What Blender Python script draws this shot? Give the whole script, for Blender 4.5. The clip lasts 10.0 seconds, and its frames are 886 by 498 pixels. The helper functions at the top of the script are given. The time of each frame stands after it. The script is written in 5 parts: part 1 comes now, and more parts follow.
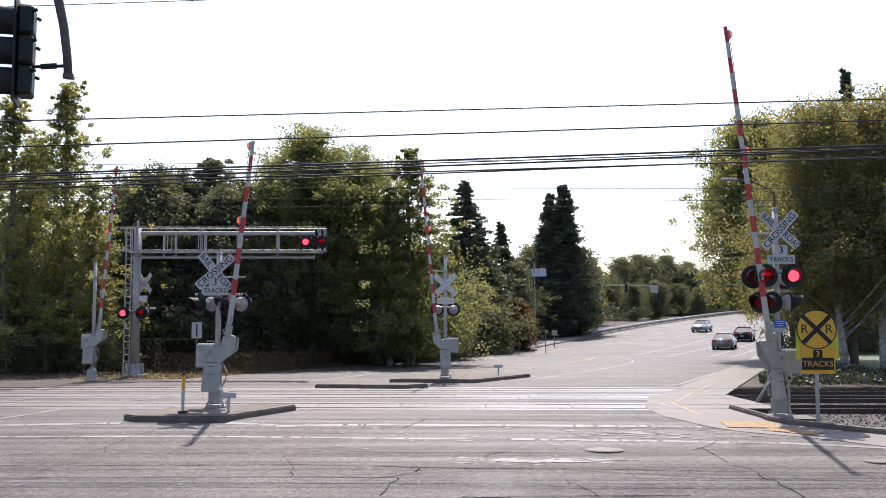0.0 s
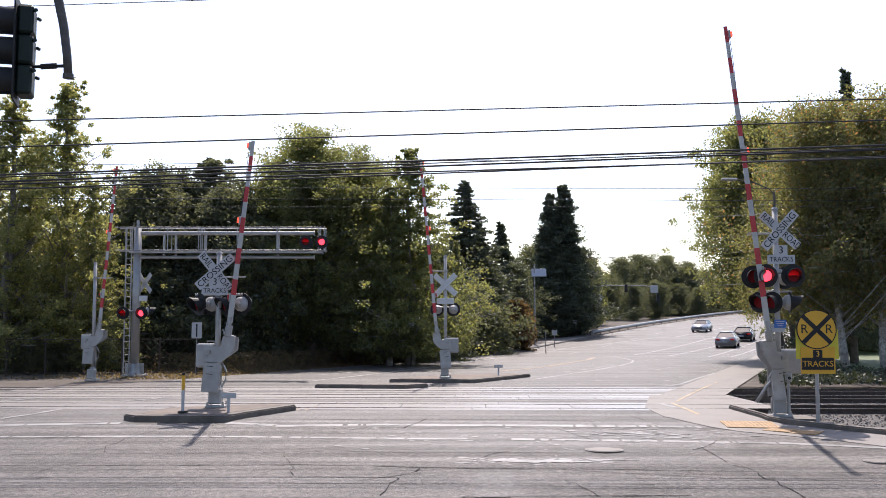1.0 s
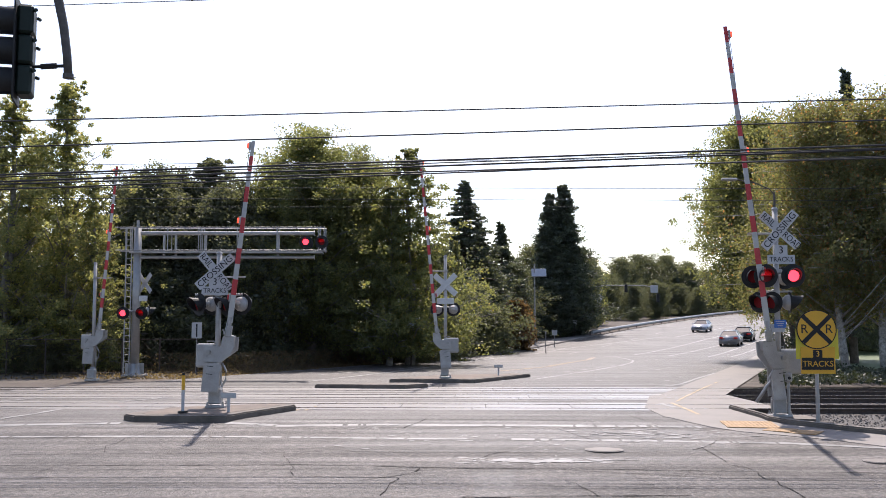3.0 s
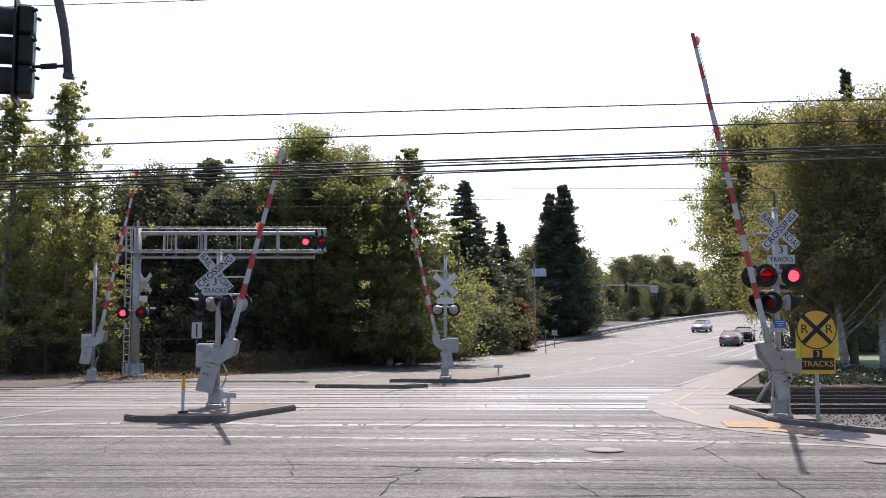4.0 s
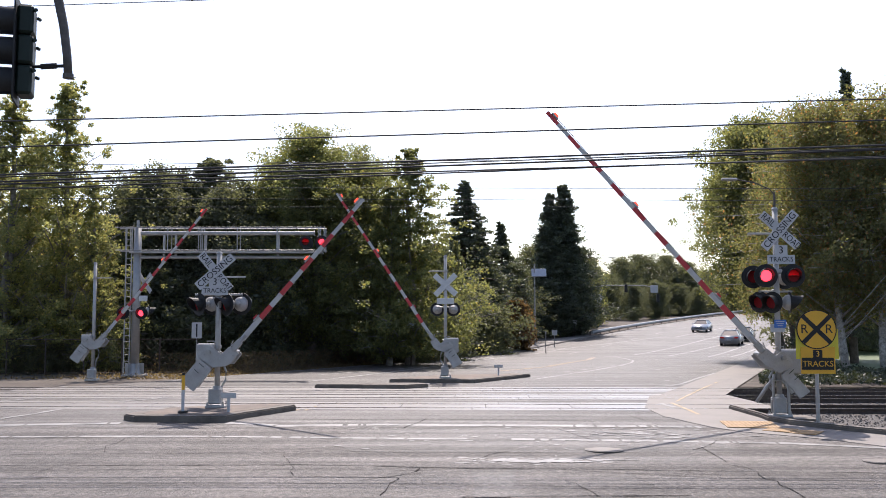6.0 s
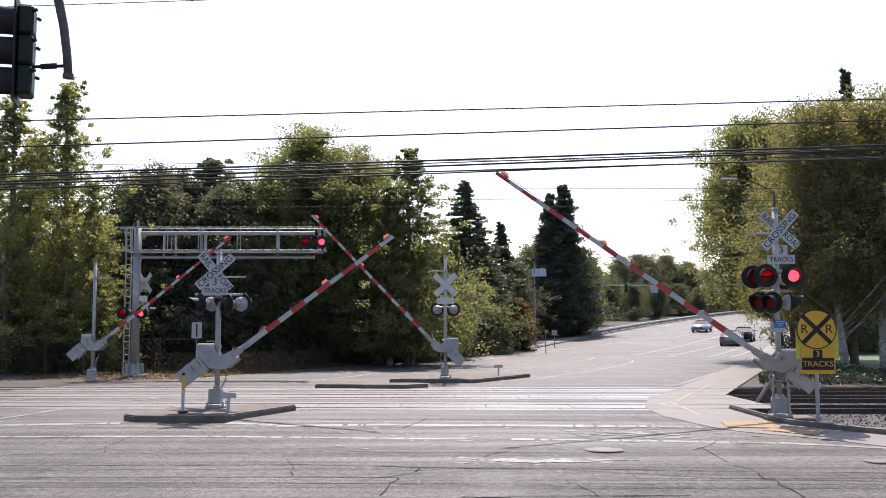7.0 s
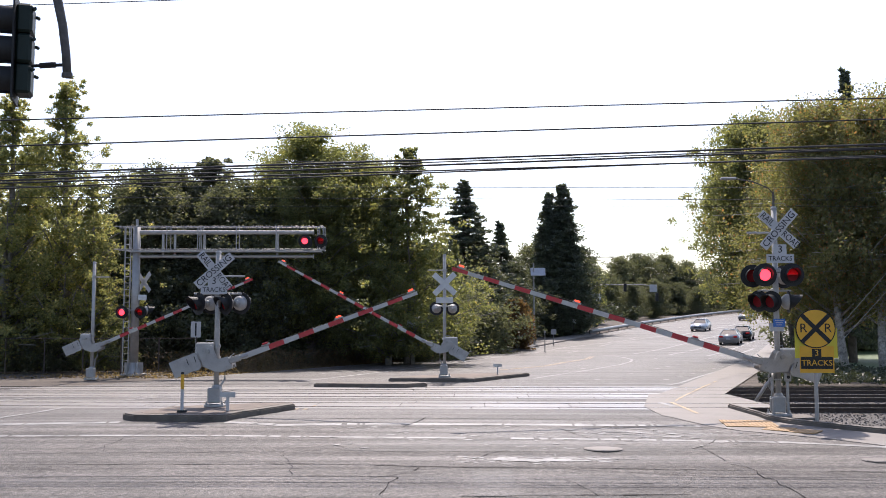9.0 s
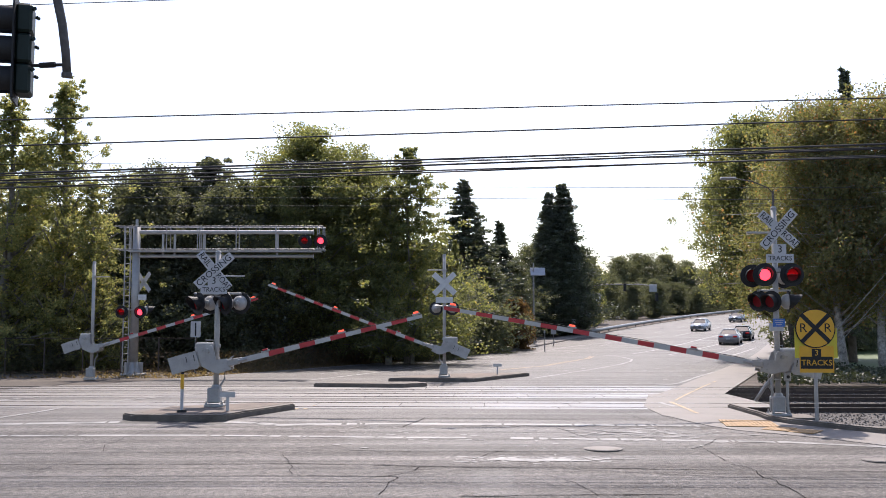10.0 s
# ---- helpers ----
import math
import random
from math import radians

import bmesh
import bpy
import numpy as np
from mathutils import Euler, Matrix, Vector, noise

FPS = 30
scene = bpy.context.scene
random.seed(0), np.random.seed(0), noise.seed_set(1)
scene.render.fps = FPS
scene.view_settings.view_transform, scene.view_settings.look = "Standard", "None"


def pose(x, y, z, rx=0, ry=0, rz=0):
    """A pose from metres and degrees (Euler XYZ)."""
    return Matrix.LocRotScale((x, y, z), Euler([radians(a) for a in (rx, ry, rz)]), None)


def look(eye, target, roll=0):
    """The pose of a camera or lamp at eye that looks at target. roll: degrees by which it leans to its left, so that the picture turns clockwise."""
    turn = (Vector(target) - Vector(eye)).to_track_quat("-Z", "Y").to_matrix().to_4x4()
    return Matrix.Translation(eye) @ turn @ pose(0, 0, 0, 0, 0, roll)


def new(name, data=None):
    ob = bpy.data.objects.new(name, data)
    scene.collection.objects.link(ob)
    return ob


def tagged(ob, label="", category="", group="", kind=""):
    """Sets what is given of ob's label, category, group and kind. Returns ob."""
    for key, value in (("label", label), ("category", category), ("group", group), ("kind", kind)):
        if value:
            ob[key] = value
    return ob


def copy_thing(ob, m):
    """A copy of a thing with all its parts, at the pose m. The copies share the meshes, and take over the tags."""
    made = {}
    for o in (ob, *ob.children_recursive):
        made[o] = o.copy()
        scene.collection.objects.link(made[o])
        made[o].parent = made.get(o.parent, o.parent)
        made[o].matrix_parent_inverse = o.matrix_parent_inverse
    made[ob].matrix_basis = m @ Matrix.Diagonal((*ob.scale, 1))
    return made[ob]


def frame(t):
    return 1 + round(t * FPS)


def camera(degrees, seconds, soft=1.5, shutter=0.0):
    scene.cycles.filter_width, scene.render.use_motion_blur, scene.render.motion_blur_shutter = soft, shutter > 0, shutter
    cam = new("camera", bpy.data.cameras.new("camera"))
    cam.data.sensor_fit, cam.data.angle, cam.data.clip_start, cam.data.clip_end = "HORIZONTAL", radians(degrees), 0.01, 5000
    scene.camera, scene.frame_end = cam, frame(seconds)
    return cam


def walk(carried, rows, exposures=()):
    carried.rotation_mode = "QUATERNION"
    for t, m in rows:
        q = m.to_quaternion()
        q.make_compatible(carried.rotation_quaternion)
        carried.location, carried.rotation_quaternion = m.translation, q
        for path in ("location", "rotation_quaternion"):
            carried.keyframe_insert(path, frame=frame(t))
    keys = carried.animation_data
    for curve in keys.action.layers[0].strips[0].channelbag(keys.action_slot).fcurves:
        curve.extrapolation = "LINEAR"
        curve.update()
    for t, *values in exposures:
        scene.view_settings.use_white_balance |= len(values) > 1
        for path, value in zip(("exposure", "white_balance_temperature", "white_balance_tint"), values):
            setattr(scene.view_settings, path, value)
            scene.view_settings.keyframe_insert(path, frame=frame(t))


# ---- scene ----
CAMERA_AT = (0.0, 0.0, 2.16)
TILT = 94.67
cam = camera(48.27, 10.0, soft=0.9)
walk(cam, [
    (0.0, pose(*CAMERA_AT, TILT, 0, 0)),
    (7.0, pose(*CAMERA_AT, TILT, 0, 0)),
    (7.5, pose(*CAMERA_AT, TILT + 0.03, 0, 0)),
    (8.0, pose(*CAMERA_AT, TILT + 0.03, 0, -0.01)),
    (8.5, pose(*CAMERA_AT, TILT - 0.05, 0, -0.02)),
    (9.0, pose(*CAMERA_AT, TILT - 0.05, 0, -0.05)),
    (10.0, pose(*CAMERA_AT, TILT - 0.06, 0, -0.06)),
], exposures=[(0.0, 0.66, 6500, 17.5), (10.0, 0.66, 6500, 17.5)])

# ---- light ----
SUN_ELEV, SUN_AZ = 53.0, -1.5        # degrees; azimuth from +y towards -x
world = bpy.data.worlds.new("sky")
scene.world = world
world.use_nodes = True
wn = world.node_tree
sky = wn.nodes.new("ShaderNodeTexSky")
sky.sky_type = 'NISHITA'
sky.sun_disc = False
sky.sun_elevation = radians(SUN_ELEV)
sky.sun_rotation = radians(-SUN_AZ)
sky.air_density, sky.dust_density, sky.ozone_density = 1.0, 1.5, 1.0
wn.links.new(sky.outputs[0], wn.nodes["Background"].inputs[0])
wn.nodes["Background"].inputs[1].default_value = 0.15
sun_data = bpy.data.lights.new("sun", 'SUN')
sun_data.energy, sun_data.angle, sun_data.color = 4.2, radians(0.6), (1.0, 0.94, 0.84)
sun = new("sun", sun_data)
sd = Vector((-math.sin(radians(SUN_AZ)) * math.cos(radians(SUN_ELEV)),
             math.cos(radians(SUN_AZ)) * math.cos(radians(SUN_ELEV)), math.sin(radians(SUN_ELEV))))
sun.matrix_world = look(sd * 60, (0, 0, 0))


# ---- materials ----
def material(name, colour, rough=0.6, metal=0.0, vary=0.25, scale=6.0, fine=60.0, bump=0.2, depth=0.01,
             tint=None, per_object=0.0, spec=0.5, glow=None):
    """Two scales of colour variation and a fine relief."""
    m = bpy.data.materials.new(name)
    m.use_nodes = True
    nt = m.node_tree
    b = nt.nodes["Principled BSDF"]
    b.inputs["Roughness"].default_value = rough
    b.inputs["Metallic"].default_value = metal
    b.inputs["Specular IOR Level"].default_value = spec
    co = nt.nodes.new("ShaderNodeTexCoord")
    big = nt.nodes.new("ShaderNodeTexNoise")
    big.inputs["Scale"].default_value, big.inputs["Detail"].default_value = scale, 5
    small = nt.nodes.new("ShaderNodeTexNoise")
    small.inputs["Scale"].default_value, small.inputs["Detail"].default_value = fine, 3
    for n in (big, small):
        nt.links.new(co.outputs["Object"], n.inputs["Vector"])
    ramp = nt.nodes.new("ShaderNodeValToRGB")
    ramp.color_ramp.elements[0].position, ramp.color_ramp.elements[1].position = 0.3, 0.72
    dark = tint or tuple(c * (1 - vary) for c in colour)
    lite = tuple(min(1, c * (1 + vary * 0.6)) for c in colour)
    ramp.color_ramp.elements[0].color = (*dark, 1)
    ramp.color_ramp.elements[1].color = (*lite, 1)
    mixf = nt.nodes.new("ShaderNodeMath")
    mixf.operation = 'MULTIPLY_ADD'
    nt.links.new(small.outputs[0], mixf.inputs[0])
    mixf.inputs[1].default_value = 0.5
    sub = nt.nodes.new("ShaderNodeMath")
    sub.operation = 'SUBTRACT'
    nt.links.new(big.outputs[0], sub.inputs[0])
    sub.inputs[1].default_value = 0.25
    nt.links.new(sub.outputs[0], mixf.inputs[2])
    last = mixf.outputs[0]
    if per_object:
        info = nt.nodes.new("ShaderNodeObjectInfo")
        add = nt.nodes.new("ShaderNodeMath")
        add.operation = 'MULTIPLY_ADD'
        nt.links.new(info.outputs["Random"], add.inputs[0])
        add.inputs[1].default_value = per_object
        nt.links.new(last, add.inputs[2])
        last = add.outputs[0]
    nt.links.new(last, ramp.inputs[0])
    nt.links.new(ramp.outputs[0], b.inputs["Base Color"])
    if bump:
        bp = nt.nodes.new("ShaderNodeBump")
        bp.inputs["Strength"].default_value, bp.inputs["Distance"].default_value = bump, depth
        nt.links.new(small.outputs[0], bp.inputs["Height"])
        nt.links.new(bp.outputs[0], b.inputs["Normal"])
    if glow:
        b.inputs["Emission Color"].default_value = (*glow[:3], 1)
        b.inputs["Emission Strength"].default_value = glow[3]
    return m


def asphalt(name, colour, rough, spec, streak):
    """Worn asphalt: stone speckle, wheel streaks along x, broad stains."""
    m = material(name, colour, rough, vary=0.35, scale=0.5, fine=30, bump=1.0, depth=0.03, spec=spec)
    nt = m.node_tree
    b = nt.nodes["Principled BSDF"]
    src = b.inputs["Base Color"].links[0].from_socket
    co = nt.nodes.new("ShaderNodeTexCoord")
    mp = nt.nodes.new("ShaderNodeMapping")
    mp.inputs["Scale"].default_value = (0.05, 1.3, 1.0)
    nt.links.new(co.outputs["Object"], mp.inputs["Vector"])
    band = nt.nodes.new("ShaderNodeTexNoise")
    band.inputs["Scale"].default_value, band.inputs["Detail"].default_value = 1.6, 6
    nt.links.new(mp.outputs[0], band.inputs["Vector"])
    chips = nt.nodes.new("ShaderNodeTexVoronoi")
    chips.inputs["Scale"].default_value = 22
    nt.links.new(co.outputs["Object"], chips.inputs["Vector"])
    grit = nt.nodes.new("ShaderNodeTexNoise")
    grit.inputs["Scale"].default_value, grit.inputs["Detail"].default_value = 8.0, 10
    grit.inputs["Roughness"].default_value = 0.85
    nt.links.new(co.outputs["Object"], grit.inputs["Vector"])
    for node, lo, hi, p0, p1 in ((band, 1 - streak, 1 + streak, 0.3, 0.7), (grit, 0.12, 2.1, 0.36, 0.66), (chips, 1.8, 0.75, 0.08, 0.42)):
        mr = nt.nodes.new("ShaderNodeMapRange")
        mr.inputs["From Min"].default_value, mr.inputs["From Max"].default_value = p0, p1
        mr.inputs["To Min"].default_value, mr.inputs["To Max"].default_value = lo, hi
        nt.links.new(node.outputs[0], mr.inputs["Value"])
        mul = nt.nodes.new("ShaderNodeVectorMath")
        mul.operation = 'SCALE'
        nt.links.new(src, mul.inputs[0])
        nt.links.new(mr.outputs[0], mul.inputs["Scale"])
        src = mul.outputs[0]
    nt.links.new(src, b.inputs["Base Color"])
    rr = nt.nodes.new("ShaderNodeMapRange")
    rr.inputs["From Min"].default_value, rr.inputs["From Max"].default_value = 0.3, 0.7
    rr.inputs["To Min"].default_value, rr.inputs["To Max"].default_value = rough + 0.12, rough - 0.12
    nt.links.new(band.outputs[0], rr.inputs["Value"])
    nt.links.new(rr.outputs[0], b.inputs["Roughness"])
    return m


def leaf_material(name, dark, lite, autumn=None, share=0.0, thin=0.5, spec=0.35):
    m = bpy.data.materials.new(name)
    m.use_nodes = True
    nt = m.node_tree
    b = nt.nodes["Principled BSDF"]
    b.inputs["Roughness"].default_value = 0.5
    b.inputs["Specular IOR Level"].default_value = spec
    geo = nt.nodes.new("ShaderNodeNewGeometry")
    ramp = nt.nodes.new("ShaderNodeValToRGB")
    ramp.color_ramp.elements[0].color = (*dark, 1)
    ramp.color_ramp.elements[1].color = (*lite, 1)
    ramp.color_ramp.elements[1].position = 1.0 - share
    if autumn:
        e = ramp.color_ramp.elements.new(min(1.0, 1.0 - share + 0.05))
        e.color = (*autumn, 1)
    nt.links.new(geo.outputs["Random Per Island"], ramp.inputs[0])
    nt.links.new(ramp.outputs[0], b.inputs["Base Color"])
    tr = nt.nodes.new("ShaderNodeBsdfTranslucent")
    gain = nt.nodes.new("ShaderNodeMix")
    gain.data_type = 'RGBA'
    gain.blend_type = 'MULTIPLY'
    gain.inputs["Factor"].default_value = 1.0
    nt.links.new(ramp.outputs[0], gain.inputs["A"])
    gain.inputs["B"].default_value = (2.3, 2.2, 1.1, 1)
    nt.links.new(gain.outputs["Result"], tr.inputs["Color"])
    mx = nt.nodes.new("ShaderNodeMixShader")
    mx.inputs[0].default_value = thin
    nt.links.new(b.outputs[0], mx.inputs[1])
    nt.links.new(tr.outputs[0], mx.inputs[2])
    nt.links.new(mx.outputs[0], nt.nodes["Material Output"].inputs[0])
    return m


ASPHALT = asphalt("asphalt", (0.073, 0.064, 0.058), 0.6, 0.42, 0.35)
ASPHALT_OLD = asphalt("worn_asphalt", (0.1, 0.088, 0.08), 0.66, 0.32, 0.3)
SEAL = material("crack_seal", (0.018, 0.017, 0.017), 0.95, vary=0.3, scale=3, bump=0.2, spec=0.05)
PAINT_W = material("road_paint_white", (0.23, 0.222, 0.213), 0.6, vary=0.6, scale=1.5, fine=40, bump=0.2)
PAINT_Y = material("road_paint_yellow", (0.34, 0.22, 0.085), 0.5, vary=0.3, scale=4, fine=40, bump=0.2)
PANEL = material("crossing_concrete", (0.205, 0.187, 0.172), 0.4, vary=0.3, scale=1.2, fine=40, bump=0.3, per_object=0.2)
CONCRETE = material("concrete", (0.15, 0.132, 0.117), 0.7, vary=0.25, scale=1.2, fine=40, bump=0.3, per_object=0.2)
PAVING = material("island_paving", (0.15, 0.115, 0.09), 0.85, vary=0.3, scale=2, fine=30, bump=0.3)
KERB = material("kerb_concrete", (0.13, 0.108, 0.088), 0.8, vary=0.35, scale=3, fine=30, bump=0.4)
DIRT = material("dirt", (0.1, 0.08, 0.062), 0.95, vary=0.4, scale=0.6, fine=12, bump=0.6, depth=0.05)
BALLAST = material("ballast", (0.085, 0.075, 0.067), 0.9, vary=0.5, scale=14, fine=30, bump=0.8, depth=0.04)
STONE = material("ballast_stone", (0.115, 0.103, 0.094), 0.9, vary=0.5, scale=9, fine=40, bump=0.3)
GRASS = material("grass_blades", (0.075, 0.115, 0.035), 0.7, vary=0.4, scale=2, fine=60, bump=0.3)
STEEL = material("galvanised_steel", (0.31, 0.305, 0.297), 0.45, 0.4, vary=0.15, scale=4, fine=60, bump=0.05)
SILVER = material("silver_paint", (0.34, 0.332, 0.32), 0.5, 0.1, vary=0.2, scale=3, fine=50, bump=0.06)
SIGN_W = material("sign_white", (0.42, 0.42, 0.43), 0.4, vary=0.1, scale=5, bump=0.02)
SIGN_BACK = material("sign_back_aluminium", (0.42, 0.43, 0.44), 0.45, 0.5, vary=0.12, scale=5, bump=0.03)
SIGN_Y = material("sign_yellow", (0.6, 0.315, 0.01), 0.4, vary=0.08, scale=5, bump=0.02)
SIGN_LIME = material("sign_lime_yellow", (0.5, 0.42, 0.02), 0.4, vary=0.08, scale=5, bump=0.02)
SIGN_BLUE = material("sign_blue", (0.03, 0.13, 0.42), 0.4, vary=0.1, scale=8, bump=0.02)
BLACK = material("black_paint", (0.02, 0.02, 0.021), 0.6, spec=0.25, vary=0.3, scale=6, bump=0.05)
SIGNAL_GREEN = material("signal_dark_green", (0.012, 0.022, 0.018), 0.55, spec=0.25, vary=0.2, scale=5, bump=0.04)
WHITE = material("arm_white", (0.4, 0.388, 0.37), 0.4, vary=0.12, scale=5, bump=0.03)
RED = material("arm_red", (0.42, 0.02, 0.025), 0.4, vary=0.15, scale=5, bump=0.03)
RED_LENS = material("unlit_red_lens", (0.24, 0.011, 0.014), 0.5, spec=0.15, vary=0.15, scale=30, bump=0.3)
RED_LIT = material("lit_red_lamp", (0.5, 0.02, 0.03), 0.4, vary=0.1, bump=0, glow=(1.0, 0.04, 0.065, 2.2))
AMBER_LIT = material("lit_arm_lamp", (0.5, 0.06, 0.03), 0.4, vary=0.1, bump=0, glow=(1.0, 0.09, 0.04, 1.0))
IRON = material("cast_iron", (0.09, 0.082, 0.078), 0.75, 0.2, vary=0.35, scale=8, fine=30, bump=0.6)
RUST = material("rail_rust", (0.06, 0.042, 0.034), 0.8, vary=0.4, scale=8, bump=0.3)
RAIL_TOP = material("rail_polished_top", (0.5, 0.5, 0.5), 0.25, 0.9, vary=0.15, scale=6, bump=0.03)
TIE = material("tie_wood", (0.075, 0.058, 0.045), 0.9, vary=0.35, scale=5, bump=0.4)
WIRE = material("wire_black", (0.025, 0.025, 0.027), 0.6, vary=0.2, bump=0)
BARK = material("bark", (0.12, 0.095, 0.075), 0.9, vary=0.4, scale=5, fine=25, bump=0.8, depth=0.03)
BARK_WHITE = material("birch_bark", (0.33, 0.31, 0.28), 0.85, vary=0.6, scale=5, fine=14, bump=0.4, depth=0.02)
BARK_PALE = material("pale_bark", (0.2, 0.18, 0.155), 0.9, vary=0.45, scale=4, fine=20, bump=0.6, depth=0.02)
RUBBER = material("tyre_rubber", (0.018, 0.018, 0.018), 0.8, vary=0.3, scale=10, bump=0.1)
GLASS = material("car_glass", (0.012, 0.014, 0.016), 0.06, vary=0.1, bump=0, spec=0.8)
CHROME = material("rim_alloy", (0.5, 0.5, 0.52), 0.25, 0.9, vary=0.1, bump=0)
LAMP_CLEAR = material("headlamp", (0.75, 0.77, 0.8), 0.15, vary=0.1, bump=0)
TAIL = material("tail_lamp", (0.3, 0.01, 0.012), 0.25, vary=0.1, bump=0, glow=(1, 0.03, 0.02, 0.06))
YELLOW_PAD = material("tactile_yellow", (0.36, 0.22, 0.1), 0.7, vary=0.25, scale=4, bump=0.3)

LEAF_POPLAR = leaf_material("poplar_leaf", (0.108, 0.12, 0.074), (0.195, 0.203, 0.122), (0.28, 0.24, 0.13), 0.12, 0.7)
LEAF_MAPLE = leaf_material("plane_leaf", (0.088, 0.1, 0.058), (0.16, 0.17, 0.09), (0.22, 0.19, 0.09), 0.08, 0.6)
LEAF_DARK = leaf_material("evergreen_leaf", (0.066, 0.073, 0.057), (0.115, 0.124, 0.092), thin=0.44, spec=0.15)
LEAF_PINE = leaf_material("conifer_needle", (0.055, 0.066, 0.056), (0.1, 0.115, 0.088), thin=0.3, spec=0.2)
LEAF_BIRCH = leaf_material("thin_leaf", (0.095, 0.102, 0.055), (0.16, 0.158, 0.085), (0.24, 0.13, 0.07), 0.1, 0.5)
LEAF_SHRUB = leaf_material("shrub_leaf", (0.05, 0.06, 0.036), (0.1, 0.105, 0.06), (0.16, 0.12, 0.07), 0.08, 0.35)
LEAF_IVY = leaf_material("ivy_leaf", (0.022, 0.03, 0.02), (0.06, 0.068, 0.045), thin=0.2)
LEAF_DRY = leaf_material("dry_grass", (0.075, 0.055, 0.04), (0.15, 0.112, 0.075))
LEAF_RED = leaf_material("reddish_leaf", (0.06, 0.042, 0.025), (0.12, 0.07, 0.042))


# ---- mesh helpers ----
def part(name, bm, mat, parent=None, label="", smooth=False):
    me = bpy.data.meshes.new(name)
    if smooth:
        for fc in bm.faces:
            fc.smooth = True
    bm.to_mesh(me)
    bm.free()
    for mm in (mat if isinstance(mat, (list, tuple)) else [mat]):
        me.materials.append(mm)
    ob = new(name, me)
    if parent:
        ob.parent = parent
    if label:
        ob["label"] = label
    return ob


def thing(name, m, label, category, group="", kind=""):
    e = new(name)
    e.empty_display_size = 0.2
    e.matrix_world = m
    return tagged(e, label, category, group, kind)


def box(bm, c, s, bevel=0.0, rot=None, mi=0):
    g = bmesh.ops.create_cube(bm, size=1.0)
    vs = g["verts"]
    m = Matrix.Translation(c) @ (rot or Matrix()) @ Matrix.Diagonal((*s, 1))
    bmesh.ops.transform(bm, matrix=m, verts=vs)
    fs = {fc for v in vs for fc in v.link_faces}
    for fc in fs:
        fc.material_index = mi
    if bevel:
        es = list({e for v in vs for e in v.link_edges})
        bmesh.ops.bevel(bm, geom=es, offset=bevel, segments=1, affect='EDGES')
    return bm


def rod(bm, a, b, r, r2=None, seg=10, mi=0):
    a, b = Vector(a), Vector(b)
    d = b - a
    g = bmesh.ops.create_cone(bm, cap_ends=True, segments=seg, radius1=r, radius2=r if r2 is None else r2, depth=d.length)
    m = Matrix.Translation((a + b) / 2) @ d.to_track_quat("Z", "Y").to_matrix().to_4x4()
    bmesh.ops.transform(bm, matrix=m, verts=g["verts"])
    for fc in {fc for v in g["verts"] for fc in v.link_faces}:
        fc.material_index = mi
    return bm


def prism(bm, pts, a, b, axis="z", mi=0):
    """A polygon extruded from a to b along an axis; pts are the other two coordinates in order."""
    def at(p, h):
        return {"z": (p[0], p[1], h), "y": (p[0], h, p[1]), "x": (h, p[0], p[1])}[axis]
    lo = [bm.verts.new(at(p, a)) for p in pts]
    hi = [bm.verts.new(at(p, b)) for p in pts]
    n = len(pts)
    fs = [bm.faces.new(lo[::-1]), bm.faces.new(hi)]
    for i in range(n):
        fs.append(bm.faces.new((lo[i], lo[(i + 1) % n], hi[(i + 1) % n], hi[i])))
    for fc in fs:
        fc.material_index = mi
    bmesh.ops.recalc_face_normals(bm, faces=fs)
    return bm


def tube(bm, pts, r, seg=8, mi=0):
    """A bent pipe through points; r a number or one per point."""
    pts = [Vector(p) for p in pts]
    rings = []
    for i, p in enumerate(pts):
        d = (pts[min(i + 1, len(pts) - 1)] - pts[max(i - 1, 0)]).normalized()
        q = d.to_track_quat("Z", "Y")
        rr = r[i] if isinstance(r, (list, tuple)) else r
        rings.append([bm.verts.new(p + q @ Vector((rr * math.cos(6.2832 * k / seg), rr * math.sin(6.2832 * k / seg), 0))) for k in range(seg)])
    for a, b in zip(rings, rings[1:]):
        for k in range(seg):
            fc = bm.faces.new((a[k], a[(k + 1) % seg], b[(k + 1) % seg], b[k]))
            fc.material_index, fc.smooth = mi, True
    bm.faces.new(rings[0][::-1]).material_index = mi
    bm.faces.new(rings[-1]).material_index = mi
    return bm


def B():
    return bmesh.new()


def text_part(body, size, m, mat, parent, depth=0.004):
    cu = bpy.data.curves.new("lettering", 'FONT')
    cu.body, cu.size, cu.extrude = body, size, depth
    cu.align_x, cu.align_y = 'CENTER', 'CENTER'
    cu.resolution_u = 3
    ob = new("lettering", cu)
    me = bpy.data.meshes.new_from_object(ob)
    bpy.data.objects.remove(ob)
    me.materials.append(mat)
    o = new("lettering", me)
    o.parent = parent
    o.matrix_basis = m
    return o


